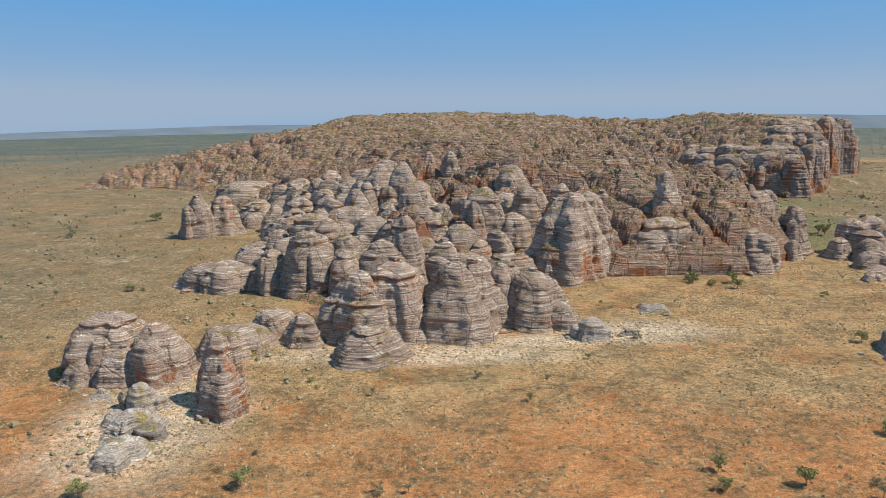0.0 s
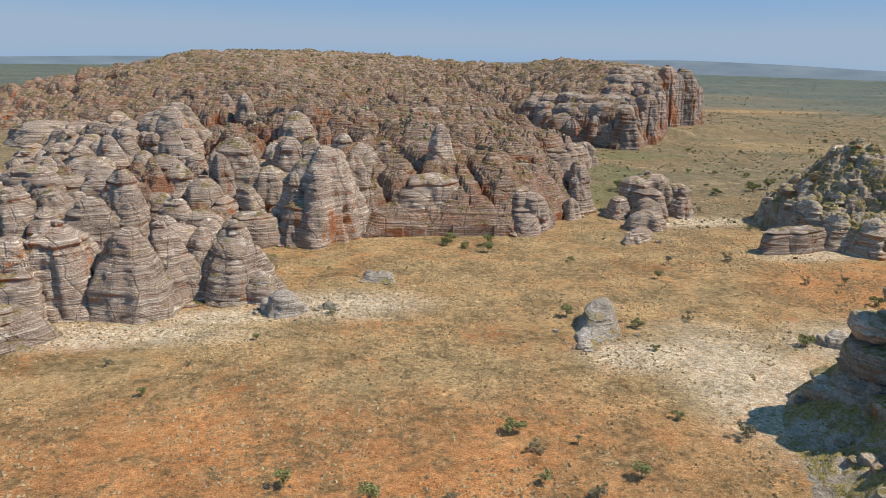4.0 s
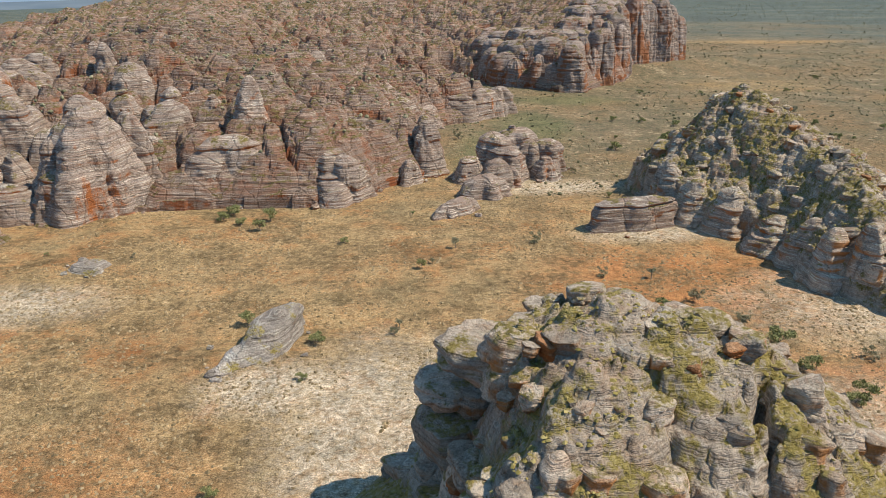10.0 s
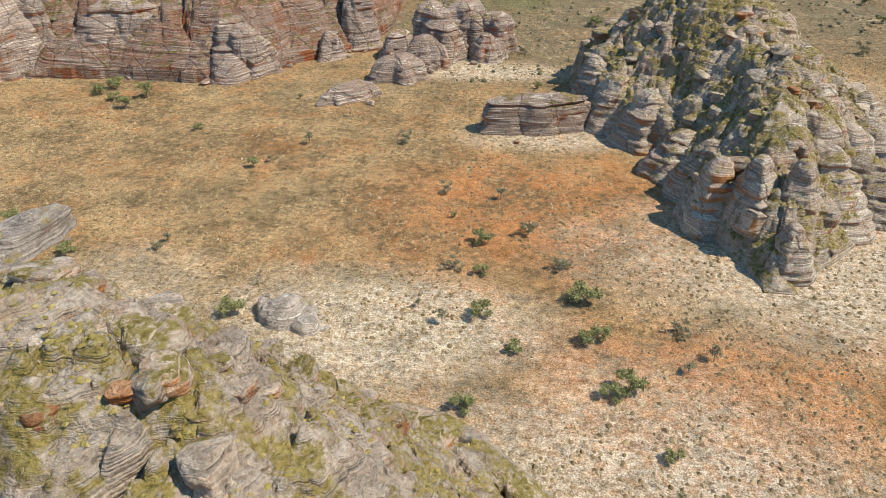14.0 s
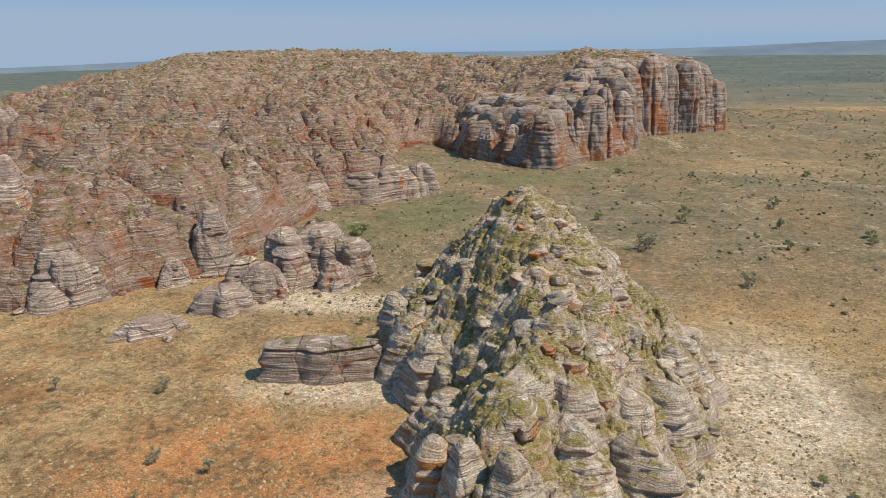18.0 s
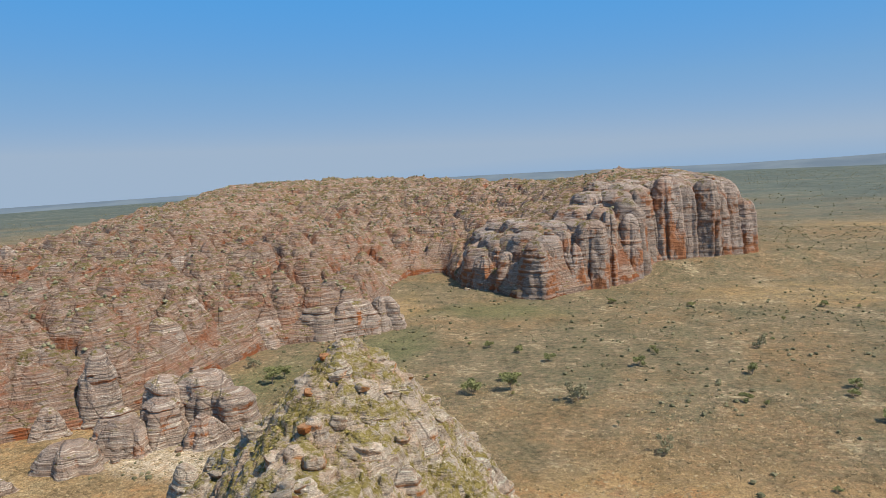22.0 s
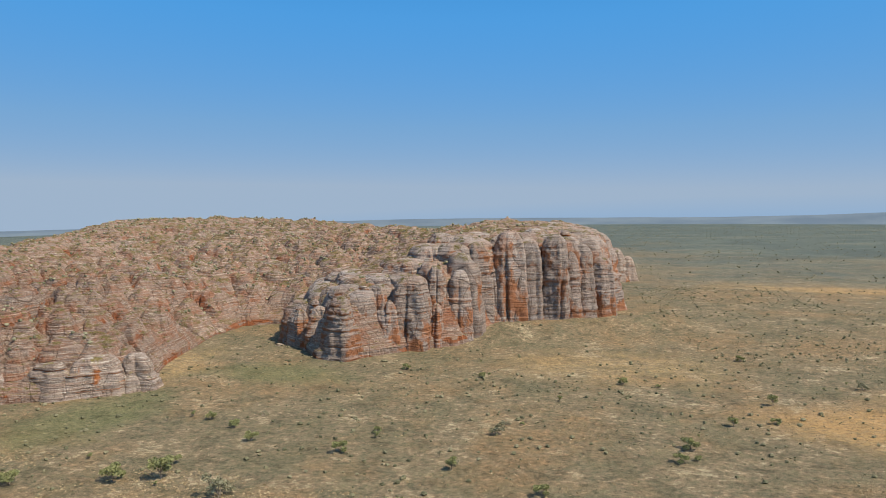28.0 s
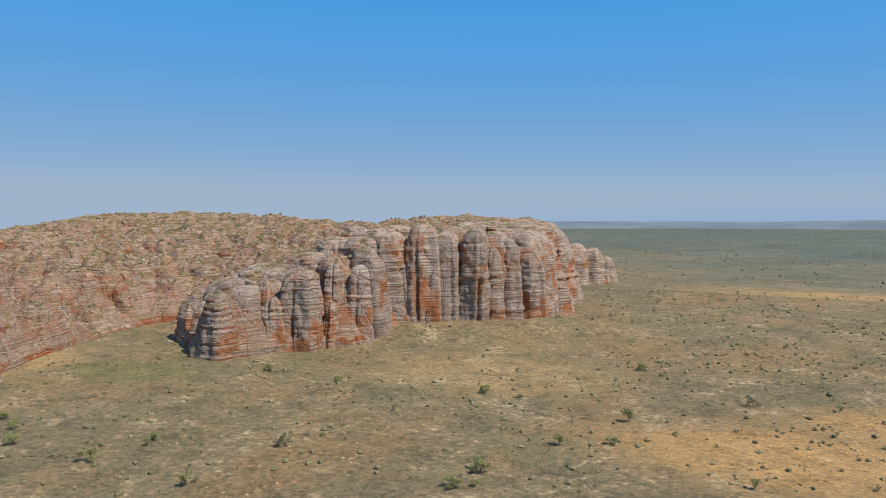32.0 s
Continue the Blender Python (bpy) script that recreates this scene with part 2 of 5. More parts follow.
def ground_material():
    m, nt, b = mk("plain_soil", 0.95)
    pos, (x, y, z), nn = place(nt)
    flat = vmul(nt, pos, (1.0, 1.0, 0.0))
    big = nz(nt, flat, 0.006, 4, 0.6)
    mid = nz(nt, flat, 0.03, 6, 0.7)
    pat = nz(nt, flat, 0.11, 5, 0.7)
    fine = nz(nt, flat, 0.75, 5, 0.8)
    grain = nz(nt, flat, 2.4, 4, 0.8)
    # red earth, dry straw, dark stubble
    soil = ramp(nt, mid, [(0.36, (0.30, 0.125, 0.045)), (0.45, (0.40, 0.21, 0.09)), (0.53, (0.41, 0.28, 0.145)), (0.62, (0.26, 0.208, 0.116))])
    straw = ramp(nt, fine, [(0.30, (0.10, 0.074, 0.034)), (0.42, (0.28, 0.195, 0.095)), (0.51, (0.44, 0.32, 0.17)), (0.66, (0.64, 0.51, 0.315))])

    def spot(cx, cy, rx, ry, hard=0.8, wob=0.4):
        u = mth(nt, "DIVIDE", mth(nt, "SUBTRACT", x, cx), rx)
        v = mth(nt, "DIVIDE", mth(nt, "SUBTRACT", y, cy), ry)
        d = mth(nt, "SQRT", mth(nt, "ADD", mth(nt, "MULTIPLY", u, u), mth(nt, "MULTIPLY", v, v)))
        d = mth(nt, "ADD", d, mth(nt, "MULTIPLY", mth(nt, "SUBTRACT", mid, 0.5), wob * 3))
        return ramp(nt, mth(nt, "SUBTRACT", 1.5, d), [(0.5 - hard * 0.5, 0.0), (0.5 + hard * 0.5, 1.0)])

    def union(items):
        out = items[0]
        for i in items[1:]:
            out = mth(nt, "MAXIMUM", out, i)
        return out

    red = union([spot(60, 186, 130, 46), spot(318, 322, 50, 36), spot(-165, 180, 90, 85), spot(352, 245, 44, 26), spot(312, 318, 42, 30)])
    speck = ramp(nt, nz(nt, flat, 0.33, 5, 0.75), [(0.40, 0.0), (0.56, 1.0)])
    grass = ramp(nt, mth(nt, "ADD", mth(nt, "MULTIPLY", nz(nt, flat, 0.02, 5, 0.7), 0.5), mth(nt, "MULTIPLY", pat, 0.5)), [(0.43, 0.15), (0.55, 0.95)])
    grass = mth(nt, "MULTIPLY", grass, mth(nt, "SUBTRACT", 1.0, mth(nt, "MULTIPLY", red, 0.5)))
    col = mix(nt, grass, soil, straw)
    redc = ramp(nt, mth(nt, "ADD", mth(nt, "MULTIPLY", fine, 0.5), mth(nt, "MULTIPLY", pat, 0.5)),
                [(0.37, (0.21, 0.12, 0.06)), (0.44, (0.40, 0.185, 0.078)), (0.515, (0.51, 0.245, 0.098)), (0.60, (0.56, 0.365, 0.19))])
    col = mix(nt, mth(nt, "MULTIPLY", red, 0.85), col, redc)
    # brown stubble in patches
    stub = ramp(nt, mth(nt, "ADD", mth(nt, "MULTIPLY", pat, 0.55), mth(nt, "MULTIPLY", nz(nt, flat, 0.035, 4, 0.6), 0.45)), [(0.46, 0.0), (0.55, 1.0)])
    col = mix(nt, mth(nt, "MULTIPLY", stub, mth(nt, "ADD", mth(nt, "MULTIPLY", speck, 0.75), 0.15)), col, (0.165, 0.118, 0.062))
    # bleached sand and gravel below the rocks
    sand = union([spot(-10, 288, 60, 12), spot(40, 304, 26, 8), spot(80, 315, 34, 16), spot(186, 258, 20, 13), spot(-95, 225, 26, 42), spot(335, 205, 52, 44), spot(215, 235, 26, 44), spot(280, 262, 40, 20),
                  spot(318, 378, 26, 12), spot(400, 300, 62, 32), spot(430, 328, 34, 44), spot(448, 390, 24, 50), spot(290, 450, 40, 14)])
    sandc = ramp(nt, fine, [(0.30, (0.13, 0.105, 0.065)), (0.42, (0.42, 0.36, 0.27)), (0.52, (0.68, 0.61, 0.50)), (0.66, (0.80, 0.745, 0.65))])
    col = mix(nt, mth(nt, "MULTIPLY", sand, mth(nt, "ADD", mth(nt, "MULTIPLY", speck, 0.5), 0.33)), col, sandc)
    # grey-green scrub out on the open plain and behind the rocks
    far = ramp(nt, mth(nt, "ADD", mth(nt, "MULTIPLY", y, 0.001), mth(nt, "ADD", mth(nt, "MULTIPLY", x, 0.0007), mth(nt, "MULTIPLY", mth(nt, "SUBTRACT", mid, 0.5), 0.35))),
               [(0.59, 0.0), (0.72, 0.9), (1.0, 0.9)])
    scrub = ramp(nt, mth(nt, "ADD", mth(nt, "MULTIPLY", nz(nt, flat, 0.03, 8, 0.8), 0.6), mth(nt, "MULTIPLY", nz(nt, flat, 0.2, 5, 0.8), 0.4)),
                 [(0.38, (0.08, 0.085, 0.058)), (0.44, (0.145, 0.146, 0.095)), (0.49, (0.19, 0.172, 0.118)), (0.54, (0.275, 0.205, 0.14)), (0.585, (0.54, 0.47, 0.32))])
    earth = ramp(nt, nz(nt, flat, 0.011, 6, 0.7), [(0.48, 0.0), (0.60, 0.7)])
    scrub = mix(nt, mth(nt, "MULTIPLY", earth, ramp(nt, pat, [(0.38, 0.3), (0.56, 1.0)])), scrub, (0.36, 0.215, 0.11))
    scrub = mix(nt, 0.1, scrub, straw)
    scrub = mix(nt, mth(nt, "MULTIPLY", speck, 0.5), scrub, (0.075, 0.085, 0.05))
    left = ramp(nt, mth(nt, "ADD", mth(nt, "MULTIPLY", x, -0.001), mth(nt, "MULTIPLY", mth(nt, "SUBTRACT", mid, 0.5), 0.2)), [(0.06, 0.0), (0.20, 0.8)])
    left = mth(nt, "MULTIPLY", left, ramp(nt, mth(nt, "MULTIPLY", y, 0.001), [(0.26, 0.0), (0.36, 1.0)]))
    keep = mth(nt, "MAXIMUM", sand, mth(nt, "MULTIPLY", union([spot(455, 430, 62, 48), spot(430, 330, 60, 40)]), 0.8))
    far = mth(nt, "MULTIPLY", far, mth(nt, "SUBTRACT", 1.0, keep))
    col = mix(nt, mth(nt, "MAXIMUM", far, left), col, scrub)
    # yellow clearings
    clear = union([spot(720, 1230, 130, 40), spot(470, 450, 45, 26), spot(530, 780, 60, 40), spot(-40, 560, 30, 40), spot(255, 700, 30, 60)])
    col = mix(nt, mth(nt, "MULTIPLY", clear, mth(nt, "MULTIPLY", mth(nt, "ADD", mth(nt, "MULTIPLY", speck, 0.6), 0.05), grass)), col, mix(nt, pat, (0.46, 0.29, 0.12), (0.58, 0.43, 0.22)))
    col = mix(nt, mth(nt, "MULTIPLY", union([spot(340, 712, 42, 22), spot(262, 520, 20, 60), spot(300, 600, 24, 50)]), 0.65), col, ramp(nt, fine, [(0.35, (0.07, 0.09, 0.04)), (0.6, (0.20, 0.21, 0.10))]))
    bare = union([spot(672, 690, 60, 34), spot(735, 740, 60, 30), spot(760, 1200, 120, 26)])
    col = mix(nt, mth(nt, "MULTIPLY", bare, mth(nt, "ADD", mth(nt, "MULTIPLY", speck, 0.5), 0.3)), col, mix(nt, pat, (0.40, 0.22, 0.085), (0.62, 0.42, 0.19)))
    # wooded lowland far away, with distance haze painted into its blue-green
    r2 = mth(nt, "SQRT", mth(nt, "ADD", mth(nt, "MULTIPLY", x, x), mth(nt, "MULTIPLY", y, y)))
    hazy_wood = ramp(nt, mth(nt, "ADD", mth(nt, "MULTIPLY", r2, 0.0002), mth(nt, "MULTIPLY", mth(nt, "SUBTRACT", nz(nt, flat, 0.0035, 6, 0.65), 0.5), 0.45)),
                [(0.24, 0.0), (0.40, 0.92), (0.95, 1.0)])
    hazy_woodc = ramp(nt, nz(nt, vmul(nt, flat, (0.5, 1.0, 1.0)), 0.008, 7, 0.75), [(0.32, (0.07, 0.095, 0.09)), (0.5, (0.105, 0.135, 0.125)), (0.62, (0.16, 0.178, 0.145)), (0.72, (0.32, 0.28, 0.18))])
    col = mix(nt, hazy_wood, col, hazy_woodc)
    col = mix(nt, 0.9, col, ramp(nt, grain, [(0.34, 0.30), (0.5, 1.0), (0.66, 1.6)]), "MULTIPLY")
    clump = ramp(nt, nz(nt, flat, 0.42, 6, 0.82), [(0.36, 0.38), (0.46, 0.92), (0.55, 1.06), (0.66, 1.5)])
    col = mix(nt, 0.9, col, clump, "MULTIPLY")
    mottle = ramp(nt, nz(nt, flat, 0.075, 6, 0.78), [(0.36, (0.60, 0.60, 0.56)), (0.47, (0.93, 0.90, 0.86)), (0.55, (1.04, 1.0, 0.95)), (0.68, (1.22, 1.16, 1.06))])
    col = mix(nt, 0.9, col, mottle, "MULTIPLY")
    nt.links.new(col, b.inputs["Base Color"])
    bump(nt, b, mth(nt, "ADD", fine, mth(nt, "MULTIPLY", grain, 0.5)), 0.9, 0.6)
    return m


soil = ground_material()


# ---- shapes ----
def hash3(i, j, k):
    n = (i * 374761393 + j * 668265263 + k * 1274126177) & 0x7FFFFFFF
    n = ((n ^ (n >> 13)) * 1103515245 + 12345) & 0x7FFFFFFF
    n = ((n ^ (n >> 15)) * 1440662683) & 0x7FFFFFFF
    return (n & 0xFFFF) / 65535.0


def vn(x, y, z):
    """Smooth value noise, -1 to 1."""
    xi, yi, zi = np.floor(x).astype(np.int64), np.floor(y).astype(np.int64), np.floor(z).astype(np.int64)
    u, v, w = x - xi, y - yi, z - zi
    u, v, w = u * u * (3 - 2 * u), v * v * (3 - 2 * v), w * w * (3 - 2 * w)
    c = [hash3(xi + a, yi + b, zi + d) for a in (0, 1) for b in (0, 1) for d in (0, 1)]
    l0 = (c[0] * (1 - w) + c[1] * w) * (1 - v) + (c[2] * (1 - w) + c[3] * w) * v
    l1 = (c[4] * (1 - w) + c[5] * w) * (1 - v) + (c[6] * (1 - w) + c[7] * w) * v
    return (l0 * (1 - u) + l1 * u) * 2 - 1


def fbm(x, y, z, octaves=4, gain=0.5):
    s, a = 0.0, 1.0
    for k in range(octaves):
        s = s + a * vn(x + 17.3 * k, y - 9.1 * k, z + 5.7 * k)
        x, y, z, a = x * 2.03, y * 2.03, z * 2.03, a * gain
    return s


def mesh_from(name, verts, quads, smooth=True):
    me = bpy.data.meshes.new(name)
    me.vertices.add(len(verts))
    me.vertices.foreach_set("co", np.asarray(verts, np.float32).ravel())
    q = np.asarray(quads, np.int32)
    w = q.shape[1]
    me.loops.add(q.size)
    me.loops.foreach_set("vertex_index", q.ravel())
    me.polygons.add(len(q))
    me.polygons.foreach_set("loop_start", np.arange(0, q.size, w, dtype=np.int32))
    me.polygons.foreach_set("use_smooth", np.full(len(q), smooth))
    me.update(calc_edges=True)
    return me


def ring_quads(nr, nth):
    a = np.arange(nr - 1)[:, None] * nth
    j = np.arange(nth)[None, :]
    k = (j + 1) % nth
    return np.stack([a + j, a + k, a + nth + k, a + nth + j], -1).reshape(-1, 4)


def strata(x, y, z):
    """Relief of the level beds, the same bed at the same height in every rock: hard ribs, soft grooves, here and there a deep undercut."""
    zw = z + 0.03 * x - 0.02 * y + 1.1 * vn(x / 35, y / 35, x * 0)
    rib = 0.6 * vn(zw / 2.3, x / 60, y / 60) + 0.4 * vn(zw / 0.95, x / 40, y / 40)
    cut = np.clip(vn(zw / 3.6 + 31, x / 10, y / 10) - 0.42, 0, 1) * 3.2
    return np.clip(rib * 1.5, -1, 0.7) - cut


def dome_verts(seed, cx, cy, zb, r, h, nth, nr, ax=1.0, turn=0.0, power=2.6, ledge=0.5, lobes=0.12, cap=0.0, flare=0.30, undercut=0.0, lean=(0.0, 0.0), facets=0, tiers=0, at=(0.0, 0.0), joints=1.0):
    """A beehive of level beds: rings from the foot to the crown, tapering to a rounded head, with joints, ledges and hollows."""
    rng = np.random.RandomState(seed)
    taper = min(max(0.86 - 0.15 * power, 0.10), 0.58)
    t = np.linspace(0, 1, nr)
    t = t + 0.10 * np.sin(math.pi * t) * t
    t = t / t[-1]
    bulgy = rng.uniform(0.85, 1.5)
    prof = (1 - taper * t ** bulgy) * np.clip(1 - t ** (rng.uniform(4.0, 7.5) + 2.2 * max(0, power - 3.4)), 0, 1) ** 0.5 * (1 + 0.5 * flare * (1 - t) ** 3)
    if cap:
        prof = prof * (1 - 0.13 * np.exp(-((t - cap) / 0.03) ** 2)) * (1 + 0.05 * np.exp(-((t - cap - 0.06) / 0.04) ** 2))
    th = np.linspace(0, 2 * math.pi, nth, endpoint=False)
    plan = np.ones(nth)
    for k in range(2, 7):
        plan += lobes * rng.uniform(0.3, 1.0) * 2.2 / k * np.cos(k * th + rng.uniform(0, 6.3))
    if facets:
        # broken along joints: flat faces between upright edges
        face = np.full(nth, 1.3)
        for k in range(facets):
            c_ = np.cos(th - (k + rng.uniform(-0.35, 0.35)) * 2 * math.pi / facets)
            face = np.minimum(face, np.where(c_ > 0.2, rng.uniform(0.72, 1.02) / np.maximum(c_, 0.2), 9))
        plan = 0.35 * plan + 0.65 * face
    for k in range(tiers):
        up = (k + rng.uniform(0.5, 1.0)) / (tiers + 0.6)
        prof = prof * (1 - rng.uniform(0.06, 0.16) * np.clip((t - up) / 0.03, 0, 1)) * (1 - 0.07 * np.exp(-((t - up + 0.05) / 0.03) ** 2))
    T, TH = np.meshgrid(t, th, indexing="ij")
    Z = zb + h * T
    even = 0.12 if facets else 0.30
    R = r * prof[:, None] * (plan[None, :] * (1 - T * even) + T * even)
    # upright joints
    for k in range(rng.randint(2, 5)):
        a, wide, deep = rng.uniform(0, 6.3), rng.uniform(0.07, 0.13), rng.uniform(0.06, 0.2) * joints
        off = np.abs((TH - a - rng.uniform(-0.25, 0.25) * T + math.pi) % (2 * math.pi) - math.pi)
        R = R * (1 - deep * np.exp(-(off / wide) ** 2) * np.clip(1.25 - T * rng.uniform(0.6, 1.3), 0, 1))
    # beds fallen out along a level
    for k in range(3 if undercut else 0):
        z0, a = zb + h * rng.uniform(0.35, 0.85), rng.uniform(0, 6.3)
        R = R * (1 - undercut * np.exp(-((Z - z0 - 0.5 * np.sin(2 * TH)) / 0.75) ** 4) * np.clip(0.6 + np.cos(TH - a) + 0.5 * np.sin(5 * TH + a), 0, 1))
    c, s = np.cos(TH), np.sin(TH)
    ct, st = math.cos(turn), math.sin(turn)
    X, Y = R * c * ax, R * s / ax
    WX, WY = X * ct - Y * st + cx + at[0], X * st + Y * ct + cy + at[1]
    flute = fbm(WX / 9.0 + seed, WY / 9.0, Z / 14.0, 4, 0.6)
    hollow = np.clip(vn(WX / 4.0, WY / 4.0 + seed, Z / 1.6) - 0.6, 0, 1)
    D = ledge * strata(WX, WY, Z) + 0.10 * r * flute - 3.0 * hollow
    D *= np.clip((1 - T) * 7, 0.0, 1)
    f = np.maximum(0.02, 1 + D / np.maximum(R, 2.0))
    X, Y = X * f, Y * f
    Z = Z + np.clip(T * 3 - 1.6, 0, 1) * 0.6 * vn(WX / 3.5, WY / 3.5, Z * 0)
    X, Y = X * ct - Y * st + lean[0] * T * h, X * st + Y * ct + lean[1] * T * h
    return np.stack([X + cx, Y + cy, Z], -1).reshape(-1, 3)


def dome_thing(name, seed, cx, cy, r, h, mat, zb=-1.2, nth=44, nr=34, **kw):
    v = dome_verts(seed, 0, 0, zb, r, h - zb, nth, nr, at=(cx, cy), **kw)
    me = mesh_from(name, v, ring_quads(nr, nth), True)
    me.materials.append(mat)
    ob = new(name, me)
    ob.location = (cx, cy, 0)
    return ob


def grid_sheet(name, x0, x1, y0, y1, step, height, mat, smooth=False):
    """A sheet over a rectangle of the plan, at height(x, y)."""
    xs, ys = np.arange(x0, x1 + step, step), np.arange(y0, y1 + step, step)
    X, Y = np.meshgrid(xs, ys)
    Z = height(X, Y)
    n = len(xs)
    i = (np.arange(len(ys) - 1)[:, None] * n + np.arange(n - 1)[None, :]).ravel()
    q = np.stack([i, i + 1, i + n + 1, i + n], -1)
    zq = Z.ravel()[q].max(1)
    me = mesh_from(name, np.stack([X, Y, Z], -1).reshape(-1, 3), q[zq > -2.5], smooth)
    me.materials.append(mat)
    return new(name, me)


# ---- ground ----
def ground_z(x, y):
    """The plain: nearly level round the rocks; its fall towards the far lowland fits the horizon to the camera's view.
    """
    r = np.clip((np.hypot(x - 200, y - 450) - 650) / 3800, 0, 1)
    t = np.clip(((x - 440) * 110 + (y - 862) * 62) / (110 ** 2 + 62 ** 2), 0, 1)
    apron = 11 * np.exp(-((x - 440 - 110 * t) ** 2 + (y - 862 - 62 * t) ** 2) / 26 ** 2)
    return apron + 0.5 * fbm(x / 60.0, y / 60.0, x * 0, 3) - 72 * r * r * (3 - 2 * r) ** 0.5


ring_r = np.concatenate([np.linspace(0, 900, 121), np.geomspace(920, 4850, 30)])
gth = np.linspace(0, 2 * math.pi, 240, endpoint=False)
RR, GT = np.meshgrid(ring_r, gth, indexing="ij")
GX, GY = 200 + RR * np.cos(GT), 450 + RR * np.sin(GT)
me = mesh_from("ground", np.stack([GX, GY, ground_z(GX, GY)], -1).reshape(-1, 3), ring_quads(len(ring_r), 240))
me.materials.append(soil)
ground = tagged(new("ground", me), "dry grassy plain of red earth and pale sand", "ground", kind="structure")

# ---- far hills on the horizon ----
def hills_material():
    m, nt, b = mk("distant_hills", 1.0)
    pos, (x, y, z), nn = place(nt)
    # distance haze is painted into the hills' blue-grey base colour
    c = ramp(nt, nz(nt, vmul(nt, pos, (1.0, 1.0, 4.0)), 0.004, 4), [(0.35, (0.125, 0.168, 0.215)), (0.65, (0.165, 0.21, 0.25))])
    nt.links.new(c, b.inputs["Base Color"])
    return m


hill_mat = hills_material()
ht = np.linspace(0, 2 * math.pi, 720, endpoint=False)
def hill_line(a):
    base = 30 + 7 * fbm(np.cos(a) * 4, np.sin(a) * 4, a * 0, 4)
    east = np.exp(-((a - 1.13) / 0.24) ** 2) * 48
    west = np.exp(-((a - 1.86) / 0.16) ** 2) * 16
    return base + east + west


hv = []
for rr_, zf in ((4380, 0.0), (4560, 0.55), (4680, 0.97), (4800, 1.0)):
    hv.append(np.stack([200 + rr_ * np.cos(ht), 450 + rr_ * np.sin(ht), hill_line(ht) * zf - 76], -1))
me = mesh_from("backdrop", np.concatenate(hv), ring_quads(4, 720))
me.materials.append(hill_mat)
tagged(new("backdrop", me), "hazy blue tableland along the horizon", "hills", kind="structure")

# ---- the mesa ----
RIM = [(-445, 905), (-340, 915), (-270, 850), (-215, 765), (-165, 650), (-122, 545), (-112, 425), (-80, 378), (-52, 316), (-20, 302), (18, 310), (48, 324),
       (60, 395), (92, 418), (132, 422), (168, 420), (184, 424), (198, 434), (206, 452), (228, 474), (238, 515), (232, 570), (234, 606), (262, 626), (284, 642), (276, 680), (258, 716), (228, 800), (222, 852),
       (245, 872), (292, 796), (320, 776), (344, 752), (366, 752), (384, 780), (404, 808), (420, 820), (434, 856), (450, 868), (474, 886), (490, 906), (500, 920), (506, 955), (504, 1010), (496, 1090),
       (455, 1250), (100, 1420), (-300, 1350), (-470, 1100)]


def rim_distance(x, y):
    """Metres inside the mesa's foot; below zero outside."""
    P = np.array(RIM, float)
    Q = np.roll(P, -1, 0)
    d = np.full(x.shape, 1e9)
    inside = np.zeros(x.shape, bool)
    for (ax, ay), (bx, by) in zip(P, Q):
        ex, ey = bx - ax, by - ay
        t = np.clip(((x - ax) * ex + (y - ay) * ey) / (ex * ex + ey * ey), 0, 1)
        d = np.minimum(d, np.hypot(x - ax - t * ex, y - ay - t * ey))
        cross = ((ay > y) != (by > y)) & (x < ex * (y - ay) / (ey if ey else 1e-9) + ax)
        inside ^= cross
    return np.where(inside, d, -d)


def envelope(x, y, d):
    """Height of the rock tops over the plan."""
    e = np.interp(d, [-5, 0, 12, 45, 100, 160, 280, 400], [0, 12, 27, 42, 50, 63, 85, 92])
    cap = 24 + np.clip(y - 340, 0, 900) * 0.108
    west = np.clip((-x - 120) / 300, 0, 1)
    e = np.minimum(e, cap) * (1 - 0.22 * west)
    east = np.clip((x - 290) / 90, 0, 1) * np.clip((y - 700) / 60, 0, 1)
    ee = np.interp(d, [-5, 0, 5, 10, 20, 45, 120, 300], [0, 34, 56, 65, 71, 75, 80, 88]) * np.interp(y + 0.3 * (x - 400), [750, 815, 850, 880], [0.58, 0.68, 0.88, 1.0])
    e = e * (1 - east) + ee * east
    e = e + 16 * np.exp(-(((x - 48) / 26) ** 2 + ((y - 578) / 22) ** 2))
    # the grassy valley behind the flank
    t = np.clip(((225 - x) * 115 + (800 - y) * 85) / (115 ** 2 + 85 ** 2), 0, 1)
    e = e * (1 - 0.45 * np.exp(-(((x - 225 + 115 * t) ** 2 + (y - 800 + 85 * t) ** 2) / 30 ** 2)))
    e = e * (1 - 0.55 * np.exp(-(((x - 24) / 36) ** 2 + ((y - 404) / 28) ** 2)))
    return e



